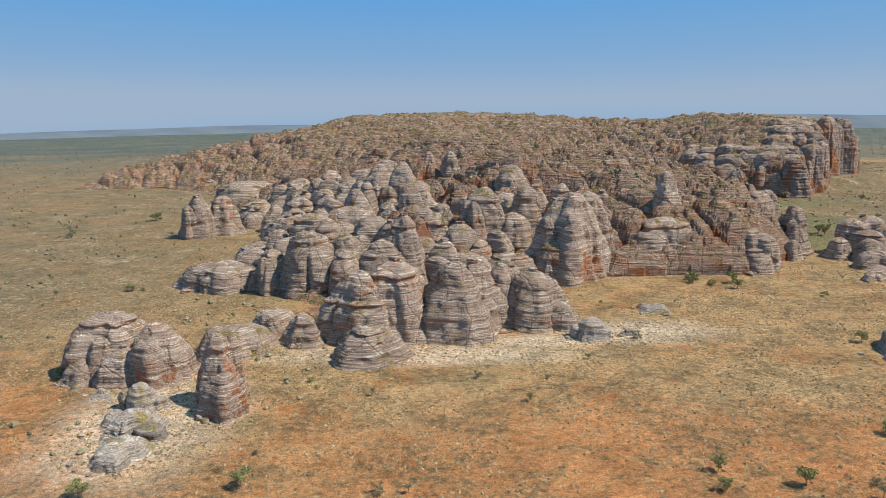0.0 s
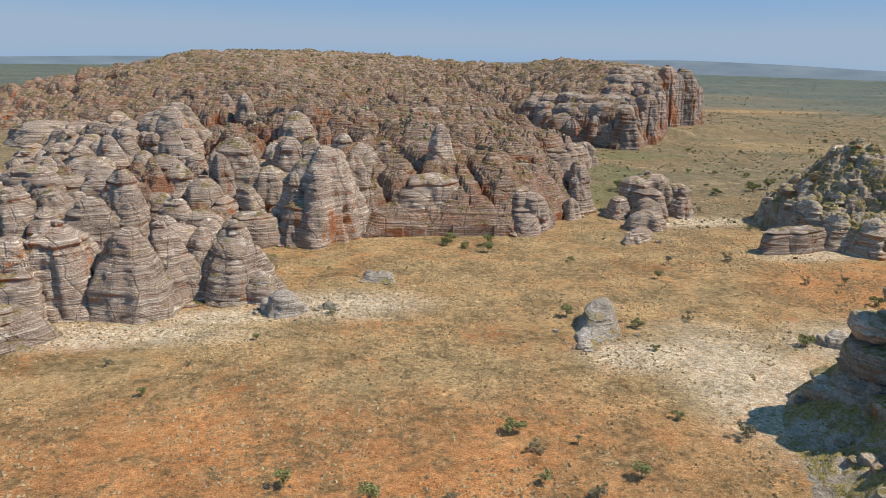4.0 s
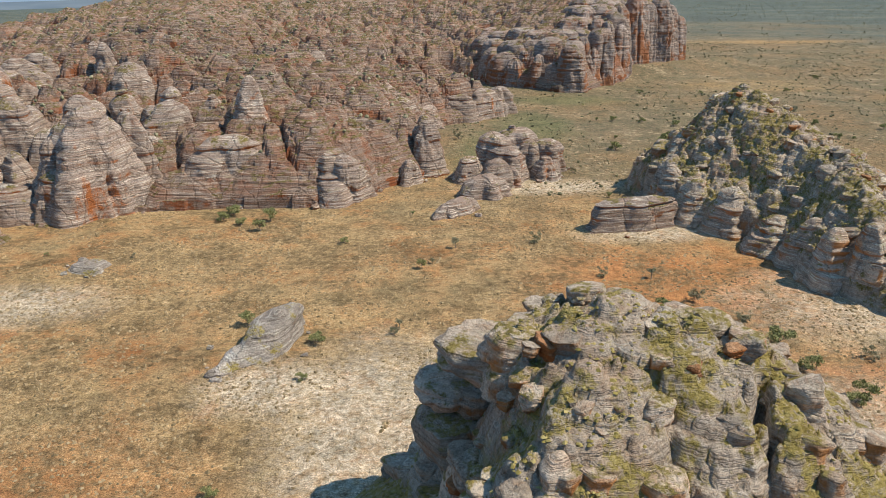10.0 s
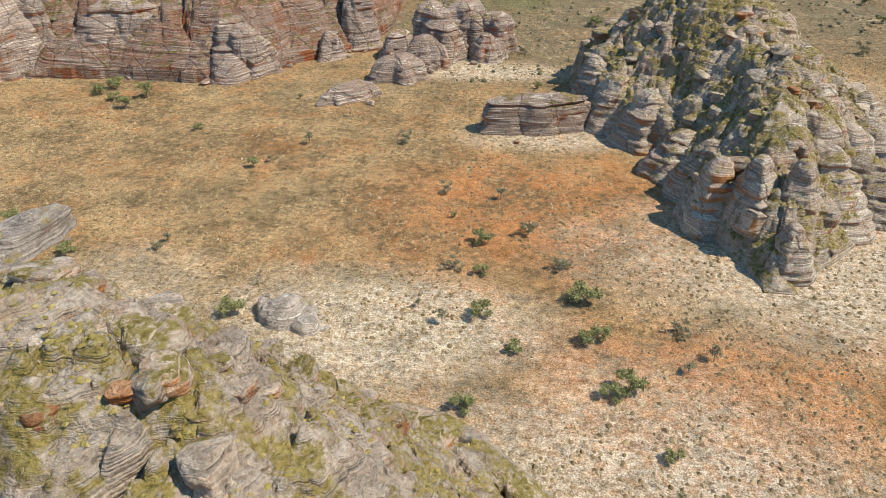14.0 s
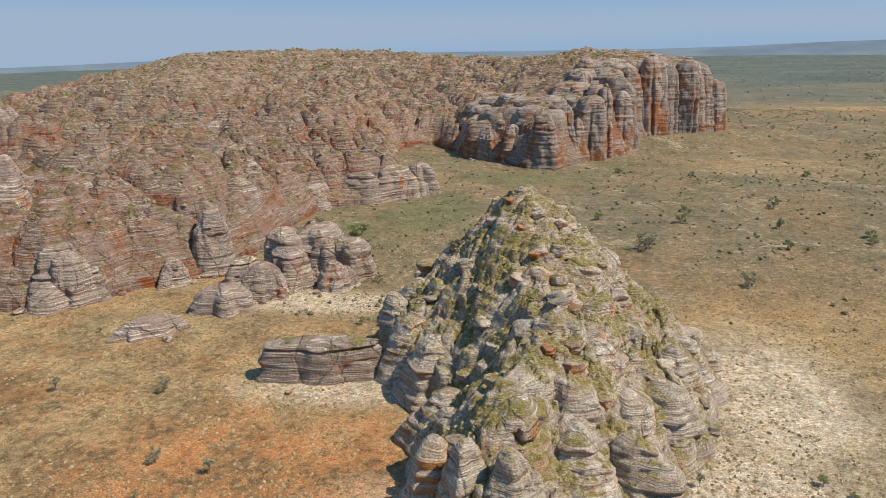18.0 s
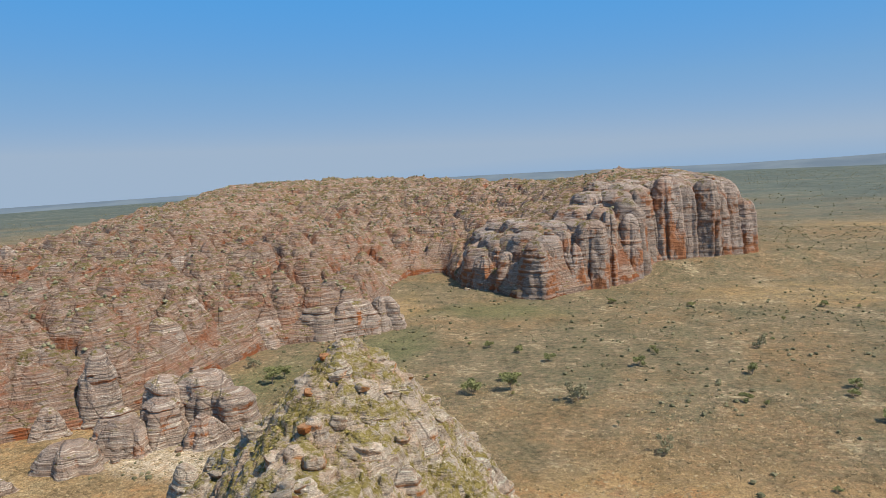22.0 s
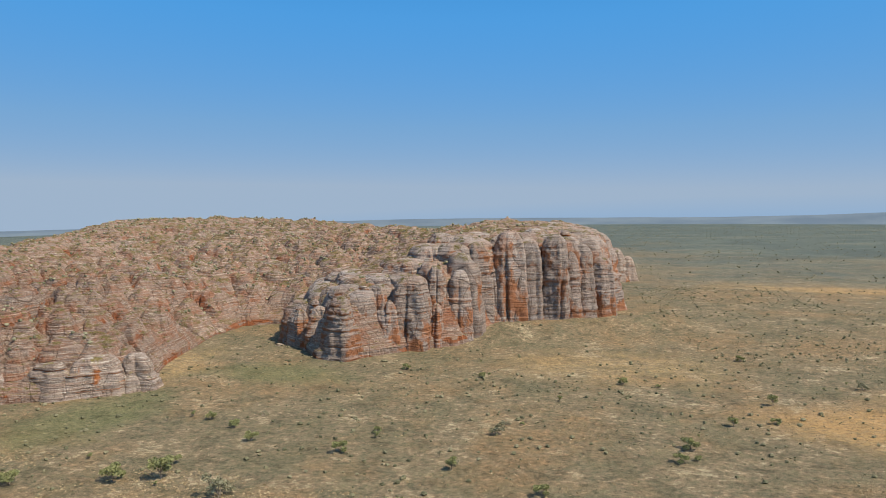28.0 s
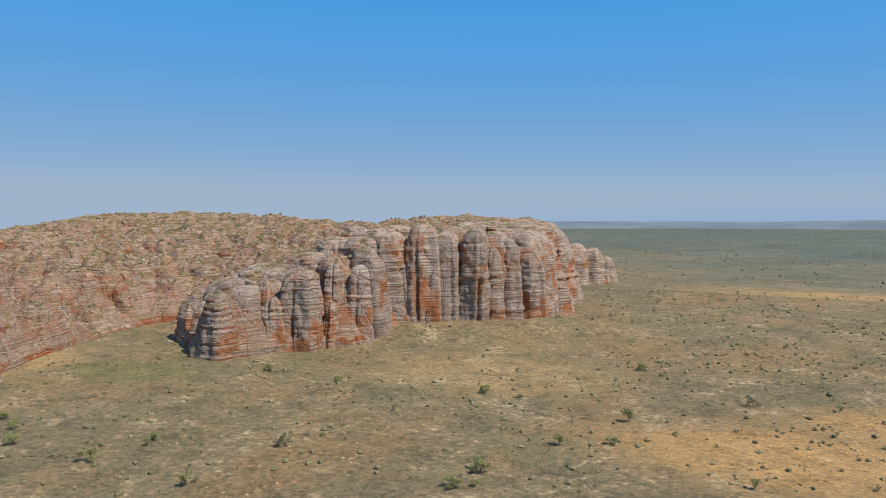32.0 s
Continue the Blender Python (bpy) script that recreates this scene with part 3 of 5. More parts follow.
# ---- crags: steep hills of ledges and rounded blocks ----
def joint_cells(x, y, size, key):
    """Blocks bounded by joints: distance from the nearest joint (in cells), and a tone and a tilt for each block."""
    u, v = x / size, y / size
    iu, iv = np.floor(u).astype(np.int64), np.floor(v).astype(np.int64)
    f1, f2 = np.full(x.shape, 9.0), np.full(x.shape, 9.0)
    tone, tilt = np.zeros(x.shape), np.zeros(x.shape)
    for a in (-1, 0, 1):
        for b in (-1, 0, 1):
            ks = [hash3(iu + a, iv + b, np.full(iu.shape, key + q, np.int64)) for q in (0, 7, 3, 11)]
            du, dv = u - (iu + a + 0.1 + 0.8 * ks[0]), v - (iv + b + 0.1 + 0.8 * ks[1])
            d = np.hypot(du, dv)
            nearer = d < f1
            f2 = np.where(nearer, f1, np.minimum(f2, d))
            tone = np.where(nearer, ks[2], tone)
            tilt = np.where(nearer, du * (ks[3] - 0.5) + dv * (ks[2] - 0.5), tilt)
            f1 = np.where(nearer, d, f1)
    return f2 - f1, tone, tilt


def terrace(z, step, wob, hard=0.5):
    q = (z + wob) / step
    i = np.floor(q)
    f = q - i
    g = np.clip((f - hard) / (1 - hard), 0, 1)
    g = 0.25 * f + 0.75 * g * g * (3 - 2 * g)
    return (i + g) * step - wob


def rough_hill(x, y, h0, key, deep):
    """Breaks a smooth hill into jointed, bedded blocks, with rubble between."""
    wx = x + 2.6 * vn(x / 11, y / 11, x * 0 + key) + 0.6 * vn(x / 2.5, y / 2.5, x * 0 + key)
    wy = y + 2.6 * vn(x / 11, y / 11, x * 0 + key + 5) + 0.6 * vn(x / 2.5, y / 2.5, x * 0 + key + 9)
    k = np.clip((h0 - 0.3) / 3.5, 0, 1)
    c1, t1, s1 = joint_cells(wx, wy, 15.0, key)
    c2, t2, s2 = joint_cells(wx, wy, 6.0, key + 20)
    c3, t3, s3 = joint_cells(wx, wy, 2.4, key + 40)
    r1, r2, r3 = [np.clip(c / w, 0, 1) ** 0.5 for c, w in ((c1, 0.45), (c2, 0.5), (c3, 0.5))]
    z = h0 + k * (deep * (5.0 * (r1 - 0.85) + 5.0 * (t1 - 0.5) + 7 * s1 + 2.6 * (r2 - 0.8) + 3.4 * (t2 - 0.5) + 4 * s2) + 0.6 * (r3 - 0.75) + 0.9 * (t3 - 0.5) + 1.0 * s3)
    wob = 1.2 * vn(x / 9, y / 9, x * 0 + 2.5) + 0.03 * x
    z = 0.3 * z + 0.7 * terrace(z, 2.3, wob, 0.55)
    return h0 * (1 - k) + z * k + 0.16 * fbm(x / 1.3, y / 1.3, x * 0, 3, 0.6)


def near_base(x, y):
    """A summit with a steep western wall, a long southern slope and a grassy apron to the east."""
    u, v = x - 260, y - 190
    r, a = np.hypot(u, v), np.arctan2(v, u)
    turn = [-math.pi, -2.36, -1.57, -0.79, 0.0, 0.79, 1.57, 2.36, math.pi]
    top = np.interp(a, turn, [20, 17, 7, 12, 17, 11, 13, 17, 20])
    foot = np.interp(a, turn, [60, 92, 66, 74, 78, 62, 42, 54, 60])
    s = (r - top) / (foot - top) + 0.05 * vn(x / 14, y / 14, x * 0) * np.clip(r / 40, 0, 1)
    h = np.interp(s, [-0.3, 0, 0.2, 0.45, 0.6, 0.8, 1.0, 1.1], [52, 49.5, 40, 26, 17, 7, -0.8, -8])
    west = np.clip((np.abs(a) - 2.35) / 0.5, 0, 1) * np.clip((v + 40) / 25, 0, 1)
    h = h * (1 - west) + west * np.interp(s, [-0.3, 0, 0.12, 0.3, 0.5, 1.0, 1.1], [52, 49.5, 32, 15, 8, -0.8, -8])
    # the open joint beside the summit
    mid = np.interp(y, [150, 157, 168, 180], [280, 277, 273, 276.5])
    cleft = np.exp(-((x - mid - 1.0 * vn(y / 2.3, y * 0, y * 0)) / (1.2 + 0.7 * vn(y / 4, y * 0 + 3, y * 0))) ** 2) * np.clip((y - 150) / 8, 0, 1) * np.clip((184 - y) / 6, 0, 1)
    return h - 10 * cleft


def near_crag_height(x, y):
    h = near_base(x, y)
    # rubble evens out the western foot
    w = 0.65 * np.clip((248 - x) / 14, 0, 1) * np.clip((38 - h) / 8, 0, 1)
    return np.where(h > -4, rough_hill(x, y, h, 11, 0.42) * (1 - w) + (h + 0.5 * fbm(x / 2.5, y / 2.5, x * 0, 3)) * w, -6)


def ridge_base(x, y):
    top = np.interp(y, [286, 298, 306, 318, 330, 362, 382, 396, 412, 428, 440, 458, 478, 494], [0, 7, 20, 26, 30, 35, 38, 43, 49, 52, 47, 38, 20, 0])
    mid = np.interp(y, [290, 330, 365, 395, 420, 470], [374, 378, 388, 380, 373, 370])
    hw = np.interp(y, [290, 303, 318, 362, 374, 393, 421, 450, 480], [3, 9, 20, 30, 44, 50, 46, 46, 18])
    he = np.interp(y, [290, 304, 321, 339, 354, 399, 409, 440, 490], [5, 18, 30, 36, 42, 54, 58, 50, 22])
    s = np.where(x < mid, (mid - x) / hw, (x - mid) / he)
    s = s + 0.05 * vn(x / 14, y / 14, x * 0 + 3)
    pw = np.interp(s, [0, 0.2, 0.5, 0.88, 1.02], [1, 0.92, 0.60, 0.34, -0.12])
    pe = np.interp(s, [0, 0.2, 0.6, 0.85, 1.02], [1, 0.9, 0.52, 0.24, -0.12])
    h = top * np.where(x < mid, pw, pe)
    return np.where((s < 1.05) & (top > 0.5), h, -9)


def ridge_crag_height(x, y):
    h = ridge_base(x, y)
    return np.where(h > -3, rough_hill(x, y, h, 63, 0.5), -6)



def mesa_height(x, y):
    d = rim_distance(x, y)
    e = envelope(x, y, np.maximum(d - 3, 0))
    east = np.clip((x - 290) / 90, 0, 1) * np.clip((y - 700) / 60, 0, 1)
    k = np.interp(d, [0, 8, 30, 90, 160, 300], [0.14, 0.26, 0.46, 0.74, 0.9, 0.98])
    flank = np.clip((x - 70) / 60, 0, 1)
    k = k * (1 - flank) + flank * np.interp(d, [0, 4, 12, 40, 80, 300], [0.3, 0.7, 0.9, 0.98, 1.0, 1.0])
    k = k * (1 - east) + east * np.interp(d, [0, 8, 16, 45, 200], [0.2, 0.5, 0.86, 0.98, 1.0])
    k = k * (1 - 0.75 * np.clip((418 - y) / 30, 0, 1) * np.clip((x + 95) / 20, 0, 1))
    wx = x + 6 * vn(x / 26, y / 26, x * 0) + 1.6 * vn(x / 6, y / 6, x * 0)
    wy = y + 6 * vn(x / 26, y / 26, x * 0 + 9) + 1.6 * vn(x / 6, y / 6, x * 0 + 9)
    c1, t1, s1 = joint_cells(wx + 0.35 * wy, wy, 36.0, 201)
    c2, t2, s2 = joint_cells(wx, wy, 15.0, 231)
    c3, t3, s3 = joint_cells(wx, wy, 6.0, 261)
    r1, r2, r3 = [np.clip(c / w, 0, 1) ** 0.5 for c, w in ((c1, 0.55), (c2, 0.6), (c3, 0.6))]
    sheet = np.clip((x - 75) / 40, 0, 1) * np.clip((690 - y) / 60, 0, 1)
    w = (1 - 0.45 * sheet) * (1 - 0.55 * east) * np.clip(d / 14, 0.25, 1) * np.interp(y, [370, 425], [0.25, 1]) * np.interp(d, [0, 120, 200, 320], [1, 1, 0.6, 0.3]) * np.interp(y, [640, 760], [1, 0.7])
    z = e * k + w * (15 * (r1 - 0.82) + 9 * (t1 - 0.5) + 14 * s1 + 7.5 * (r2 - 0.78) + 4 * (t2 - 0.5) + 6 * s2 + 1.6 * (r3 - 0.7) + 1.2 * (t3 - 0.5))
    z = terrace(z, 2.5, 1.4 * vn(x / 25, y / 25, x * 0 + 4) + 0.03 * x - 0.02 * y, 0.6)
    return np.where(d > 1, np.maximum(z, -1.0), -6.0)


mesa = tagged(grid_sheet("mesa", -480, 535, 290, 790, 1.25, mesa_height, mesa_rock), "banded sandstone tableland with scrub in its gullies", "mesa", kind="structure")
tagged(grid_sheet("mesa_north", -480, 548, 787, 1430, 2.2, mesa_height, mesa_rock), "flat-topped north of the sandstone tableland with scrub", "mesa", kind="structure")

near_crag = tagged(grid_sheet("rock_crag", 188, 346, 84, 252, 0.45, near_crag_height, crag_rock, True),
                   "steep crag of grey ledges with yellow-green spinifex", "crag")
ridge_crag = tagged(grid_sheet("rock_crag", 318, 440, 286, 484, 0.45, ridge_crag_height, ridge_rock, True),
                    "pointed ridge of grey sandstone ledges and grass", "crag")


# ---- loose blocks and tufts on the crags ----
def block_mesh(seed, nth=36, nr=24, cuts=10):
    """A broken block of level beds, about one metre in radius: a rounded lump cut by joints, its edges worn."""
    rng = np.random.RandomState(seed)
    ph = np.linspace(-math.pi / 2, math.pi / 2, nr)
    th = np.linspace(0, 2 * math.pi, nth, endpoint=False)
    P, T = np.meshgrid(ph, th, indexing="ij")
    V = np.stack([np.cos(P) * np.cos(T) * rng.uniform(1.0, 1.3), np.cos(P) * np.sin(T), np.sin(P) * 0.8], -1).reshape(-1, 3) * 1.12
    o = rng.uniform(0, 99)
    V = V * (1 + 0.16 * fbm(V[:, 0] * 1.2 + o, V[:, 1] * 1.2, V[:, 2] * 1.2, 3))[:, None]
    for k in range(cuts):
        n = np.array([math.cos(k * 1.1 + o), math.sin(k * 1.1 + o), rng.uniform(-0.35, 0.55)])
        if k in (0, 5):
            n = np.array([rng.uniform(-0.25, 0.25), rng.uniform(-0.25, 0.25), 1.0])
        n /= np.linalg.norm(n)
        over = V @ n - rng.uniform(0.62, 0.95) * (0.62 if k in (0, 5) else 1.0)
        V = V - np.clip(over, 0, None)[:, None] * n * 0.9
    bed = np.clip(vn(V[:, 2] * 5.5 + o, V[:, 0] * 0.5, V[:, 1] * 0.5) * 2, -1, 0.5)
    f = 1 + 0.07 * bed + 0.05 * fbm(V[:, 0] * 4, V[:, 1] * 4 + o, V[:, 2] * 4, 3, 0.6)
    V[:, :2] *= f[:, None]
    me = mesh_from("boulder", V, ring_quads(nr, nth), True)
    me.materials.append(block_rock)
    return me


BLOCKS = [block_mesh(s) for s in range(12)]
ROUND = [block_mesh(40 + s, 56, 40, 3) for s in range(5)]


def block(x, y, z, r, crag, rng, tall=1.0):
    ob = new("boulder", BLOCKS[rng.randint(12)])
    ob.matrix_world = pose(x, y, z, rng.uniform(-14, 14), rng.uniform(-14, 14), rng.uniform(0, 360)) @ Matrix.Diagonal((r, r, r * tall, 1))
    ob.parent = crag
    return ob


def strew(crag, height, box, count, rng, low=6.0):
    xs, ys = rng.uniform(box[0], box[1], 9000), rng.uniform(box[2], box[3], 9000)
    zs = height(xs, ys)
    made = 0
    for x, y, z in zip(xs, ys, zs):
        if z > low and made < count:
            r = 0.8 + 3.2 * rng.rand() ** 1.8
            block(x, y, z - 0.5 * r, r, crag, rng, rng.uniform(0.55, 0.9))
            made += 1


rb = np.random.RandomState(21)


def buttress(crag, base, spec, seed, mat, wide=1.1, **kw):
    """Rounded towers of ledges standing out of the slope: place, radius, and how far they rise over it."""
    for k, (x, y, r, up) in enumerate(spec):
        h = float(base(np.array([float(x)]), np.array([float(y)]))[0])
        zb = max(-1.5, h - 2.2 * r)
        v = dome_verts(seed + k, x, y, zb, r * wide, h + up - zb, 64, 52, ax=rb.uniform(0.88, 1.15), turn=rb.uniform(0, 3), power=rb.uniform(1.7, 2.7), ledge=0.6, lobes=0.2, flare=0.2,
                       cap=rb.choice([0, 0.8]), lean=(rb.uniform(-0.08, 0.08), rb.uniform(-0.08, 0.08)), facets=rb.randint(4, 8), tiers=rb.randint(0, 3), **kw)
        me = mesh_from("buttress", v, ring_quads(52, 64), True)
        me.materials.append(mat)
        ob = new("buttress", me)
        ob.parent = crag


buttress(near_crag, near_base, ((282, 180, 4.6, 2.5), (291, 176, 4.8, 4.5), (282, 167, 7.0, 3.5), (287, 159, 6.5, 3), (294, 167, 5.5, 3), (255, 156, 9, 1.5), (270, 171, 5.2, 2.5), (268, 163, 6, 1.5), (240, 191, 4.6, 1),
                                (264, 182, 4.6, 1), (303, 172, 5, 2.5), (301, 158, 6, 2), (244, 168, 5, 1.5), (231, 193, 5, 3), (312, 164, 6, 2)), 400, block_rock)
buttress(ridge_crag, ridge_base, ((341, 392, 10, 3), (338, 412, 10, 4), (346, 432, 11, 2), (352, 376, 10, 3), (361, 354, 11, 2), (364, 336, 9, 4), (365, 320, 8, 6), (380, 324, 13, 1.5), (394, 326, 11, 5), (406, 334, 9, 6), (391, 340, 11, 1.5),
                                  (404, 348, 10, 2), (413, 358, 9, 3), (416, 374, 10, 3), (423, 394, 9, 3), (427, 412, 9, 3), (412, 434, 10, 2), (398, 358, 8, 2), (403, 398, 9, 2), (381, 310, 8, 6), (372, 311, 6, 6)), 440, ridge_wall, 1.22, joints=0.35, undercut=0.14)
buttress(ridge_crag, ridge_base, ((371, 427, 4, 2.0), (362, 436, 6, 2), (376, 417, 5, 0.5), (353, 408, 10, 2), (381, 394, 5, 1), (389, 374, 6, 1.0), (395, 365, 5, 1.5), (398, 416, 8, 2), (378, 297, 6, 9), (335, 402, 8, 7), (334, 380, 6, 4)), 470, ridge_wall, 1.15, joints=0.4, undercut=0.12)
for x, y, r, up, c in ((245, 187, 4.4, 0.4, near_crag), (265, 181, 3.8, 0.0, near_crag), (234, 164, 3.0, 1.0, near_crag), (298, 162, 4.4, 0.8, near_crag), (273, 184, 2.4, 0.2, near_crag), (231, 186, 3.4, 2.0, near_crag),
                       (391, 366, 3.4, 1.2, ridge_crag), (397, 360, 3.4, 0.8, ridge_crag), (374, 404, 2.4, 0.6, ridge_crag), (368, 424, 2.4, 1.0, ridge_crag), (379, 392, 3.0, 1.0, ridge_crag), (386, 346, 3.0, 0.8, ridge_crag), (372, 314, 3.0, 2.0, ridge_crag)):
    base = (near_base if c is near_crag else ridge_base)(np.array([float(x)]), np.array([float(y)]))[0]
    ob = block(x, y, base + up - 0.45 * r, r * 0.72, c, rb, 0.8)
    ob.data = ob.data.copy()
    ob.data.materials[0] = fresh_rock
    tagged(ob, "freshly broken orange slab")
for x, y, r, up in ((252, 199, 1.4, 0.8), (240, 192, 5.0, 1.2), (227, 196, 5.0, 2.0), (268, 195, 2.8, 1.0), (271, 192, 2.4, 0.8), (247, 187, 3.4, 0.6), (259, 184, 2.6, 0.5), (276, 187, 3.0, 0.6),
                    (226, 192, 4.6, 2.0), (233, 184, 4.0, 2.0), (283, 181, 3.4, 2.5), (292, 177, 3.4, 4.0)):
    base = near_base(np.array([float(x)]), np.array([float(y)]))[0]
    block(x, y, base + up - 0.5 * r, r, near_crag, rb, 1.0)
# big worn boulders on the brow of the crag
for k, (x, y, z, r, tall) in enumerate(((238.6, 203.0, 38.8, 7.8, 0.85), (229.6, 209.5, 29.0, 5.9, 0.9), (248, 210.3, 43.6, 3.4, 0.9), (253.6, 201.3, 50.2, 3.7, 0.95), (230, 206, 21.0, 7.5, 0.85), (244, 209, 38.0, 4.6, 0.8), (236, 209, 28.0, 6.5, 1.0))):
    ob = new("boulder", ROUND[k % 5])
    ob.matrix_world = pose(x, y, z, rb.uniform(-9, 9), rb.uniform(-9, 9), 70 * k) @ Matrix.Diagonal((r, r * 0.92, r * tall, 1))
    ob.parent = near_crag
    tagged(ob, "large worn grey boulder with level beds")
strew(near_crag, near_crag_height, (205, 325, 132, 232), 110, rb)
strew(ridge_crag, ridge_crag_height, (330, 430, 296, 480), 110, rb)


def rock_field(crag, base, box, count, seed, size, low):
    """Broken, bedded rocks shouldering out of the slope, tilted a little, with gaps between."""
    r = np.random.RandomState(seed)
    xs, ys = r.uniform(box[0], box[1], 6000), r.uniform(box[2], box[3], 6000)
    hs = base(xs, ys)
    got = []
    for x, y, h in zip(xs, ys, hs):
        if h < low or len(got) >= count:
            continue
        rad = size[0] + (size[1] - size[0]) * r.rand() ** 1.6
        if any((x - a) ** 2 + (y - b) ** 2 < (0.7 * (rad + c)) ** 2 for a, b, c in got):
            continue
        got.append((x, y, rad))
        block(x, y, h - 0.35 * rad, rad, crag, r, r.uniform(0.8, 1.25))


rock_field(near_crag, near_base, (196, 334, 110, 244), 30, 61, (3.5, 5.5), 3)
rock_field(near_crag, near_base, (196, 334, 110, 244), 120, 64, (1.6, 3.6), 1.5)
rock_field(ridge_crag, ridge_base, (326, 434, 294, 474), 20, 62, (3.5, 5.5), 8)
rock_field(ridge_crag, ridge_base, (326, 434, 294, 474), 50, 63, (1.8, 3.6), 4)


def leaf_material(name, a, b_, c):
    m, nt, b = mk(name, 0.8)
    g = nt.nodes.new("ShaderNodeNewGeometry")
    info = nt.nodes.new("ShaderNodeObjectInfo")
    f = mth(nt, "FRACT", mth(nt, "ADD", g.outputs["Random Per Island"], mth(nt, "MULTIPLY", info.outputs["Random"], 0.45)))
    nt.links.new(ramp(nt, f, [(0.0, a), (0.55, b_), (1.0, c)]), b.inputs["Base Color"])
    return m


spinifex_mat = leaf_material("spinifex", (0.18, 0.15, 0.045), (0.28, 0.23, 0.07), (0.39, 0.325, 0.14))
straw_mat = leaf_material("straw_tussock", (0.16, 0.12, 0.065), (0.29, 0.215, 0.12), (0.42, 0.33, 0.195))
green_mat = leaf_material("scrub_leaf", (0.15, 0.165, 0.065), (0.25, 0.265, 0.11), (0.36, 0.36, 0.17))
plain_mat = leaf_material("plain_scrub", (0.12, 0.12, 0.07), (0.185, 0.175, 0.10), (0.27, 0.245, 0.15))
grey_mat = leaf_material("scrub_grey", (0.15, 0.15, 0.09), (0.25, 0.245, 0.15), (0.37, 0.35, 0.23))


def tuft_cloud(name, xs, ys, zs, rs, mat, tall=0.7, spikes=7):
    """Many small tufts in one mesh: each a ragged little cone with a spiky foot."""
    n = len(xs)
    r = np.random.RandomState(len(xs))
    a = (np.arange(spikes)[None, :] + r.uniform(-0.3, 0.3, (n, spikes))) * 2 * math.pi / spikes
    rad = rs[:, None] * r.uniform(0.6, 1.25, (n, spikes))
    foot = np.stack([xs[:, None] + rad * np.cos(a), ys[:, None] + rad * np.sin(a), zs[:, None] + rs[:, None] * r.uniform(-0.1, 0.35, (n, spikes)) * tall], -1)
    top = np.stack([xs + rs * r.uniform(-0.3, 0.3, n), ys + rs * r.uniform(-0.3, 0.3, n), zs + rs * tall * r.uniform(0.7, 1.3, n)], -1)[:, None, :]
    v = np.concatenate([foot, top], 1).reshape(-1, 3)
    base = (np.arange(n) * (spikes + 1))[:, None]
    j = np.arange(spikes)[None, :]
    q = np.stack([base + j, base + (j + 1) % spikes, np.broadcast_to(base + spikes, (n, spikes))], -1).reshape(-1, 3)
    me = mesh_from(name, v, q, False)
    me.materials.append(mat)
    return new(name, me)


def bush_cloud(name, xs, ys, zs, rs, mat, tall=0.8, sides=6):
    """Many small rounded bushes in one mesh, uneven in outline."""
    n = len(xs)
    r = np.random.RandomState(n + 1)
    rings = []
    for f, zf in ((0.62, 0.0), (1.0, 0.38), (0.62, 0.82)):
        a = (np.arange(sides)[None, :] + r.uniform(-0.35, 0.35, (n, sides))) * 2 * math.pi / sides
        rad = rs[:, None] * f * r.uniform(0.65, 1.3, (n, sides))
        rings.append(np.stack([xs[:, None] + rad * np.cos(a), ys[:, None] + rad * np.sin(a), zs[:, None] + 2 * tall * rs[:, None] * (zf + r.uniform(-0.1, 0.1, (n, sides)))], -1))
    top = np.stack([xs, ys, zs + 2 * tall * rs * r.uniform(0.85, 1.05, n)], -1)[:, None, :]
    v = np.concatenate(rings + [top], 1).reshape(-1, 3)
    base = (np.arange(n) * (3 * sides + 1))[:, None]
    j = np.arange(sides)[None, :]
    k = (j + 1) % sides
    tri = []
    for c in (0, sides):
        tri.append(np.stack([base + c + j, base + c + k, base + c + sides + k], -1).reshape(-1, 3))
        tri.append(np.stack([base + c + j, base + c + sides + k, base + c + sides + j], -1).reshape(-1, 3))
    tri.append(np.stack([base + 2 * sides + j, base + 2 * sides + k, np.broadcast_to(base + 3 * sides, (n, sides))], -1).reshape(-1, 3))
    me = mesh_from(name, v, np.concatenate(tri), False)
    me.materials.append(mat)
    return new(name, me)


def crag_tufts(crag, height, box, count, seed):
    r = np.random.RandomState(seed)
    x, y = r.uniform(box[0], box[1], count * 4), r.uniform(box[2], box[3], count * 4)
    patch = fbm(x / 9, y / 9, x * 0 + seed, 3)
    keep = patch > 0.05
    x, y = x[keep][:count], y[keep][:count]
    z = height(x, y)
    slope = np.abs(height(x + 0.6, y) - z) + np.abs(height(x, y + 0.6) - z)
    ok = (z > 2) & (slope < 0.9)
    x, y, z = x[ok], y[ok], z[ok]
    ob = tuft_cloud("spinifex", x, y, z - 0.05, r.uniform(0.2, 0.55, len(x)), spinifex_mat, 0.7)
    tagged(ob, "yellow-green spinifex tufts", kind="stuff")
    ob.parent = crag


crag_tufts(near_crag, near_crag_height, (200, 334, 128, 244), 5500, 3)
crag_tufts(ridge_crag, ridge_crag_height, (326, 434, 292, 476), 5500, 4)

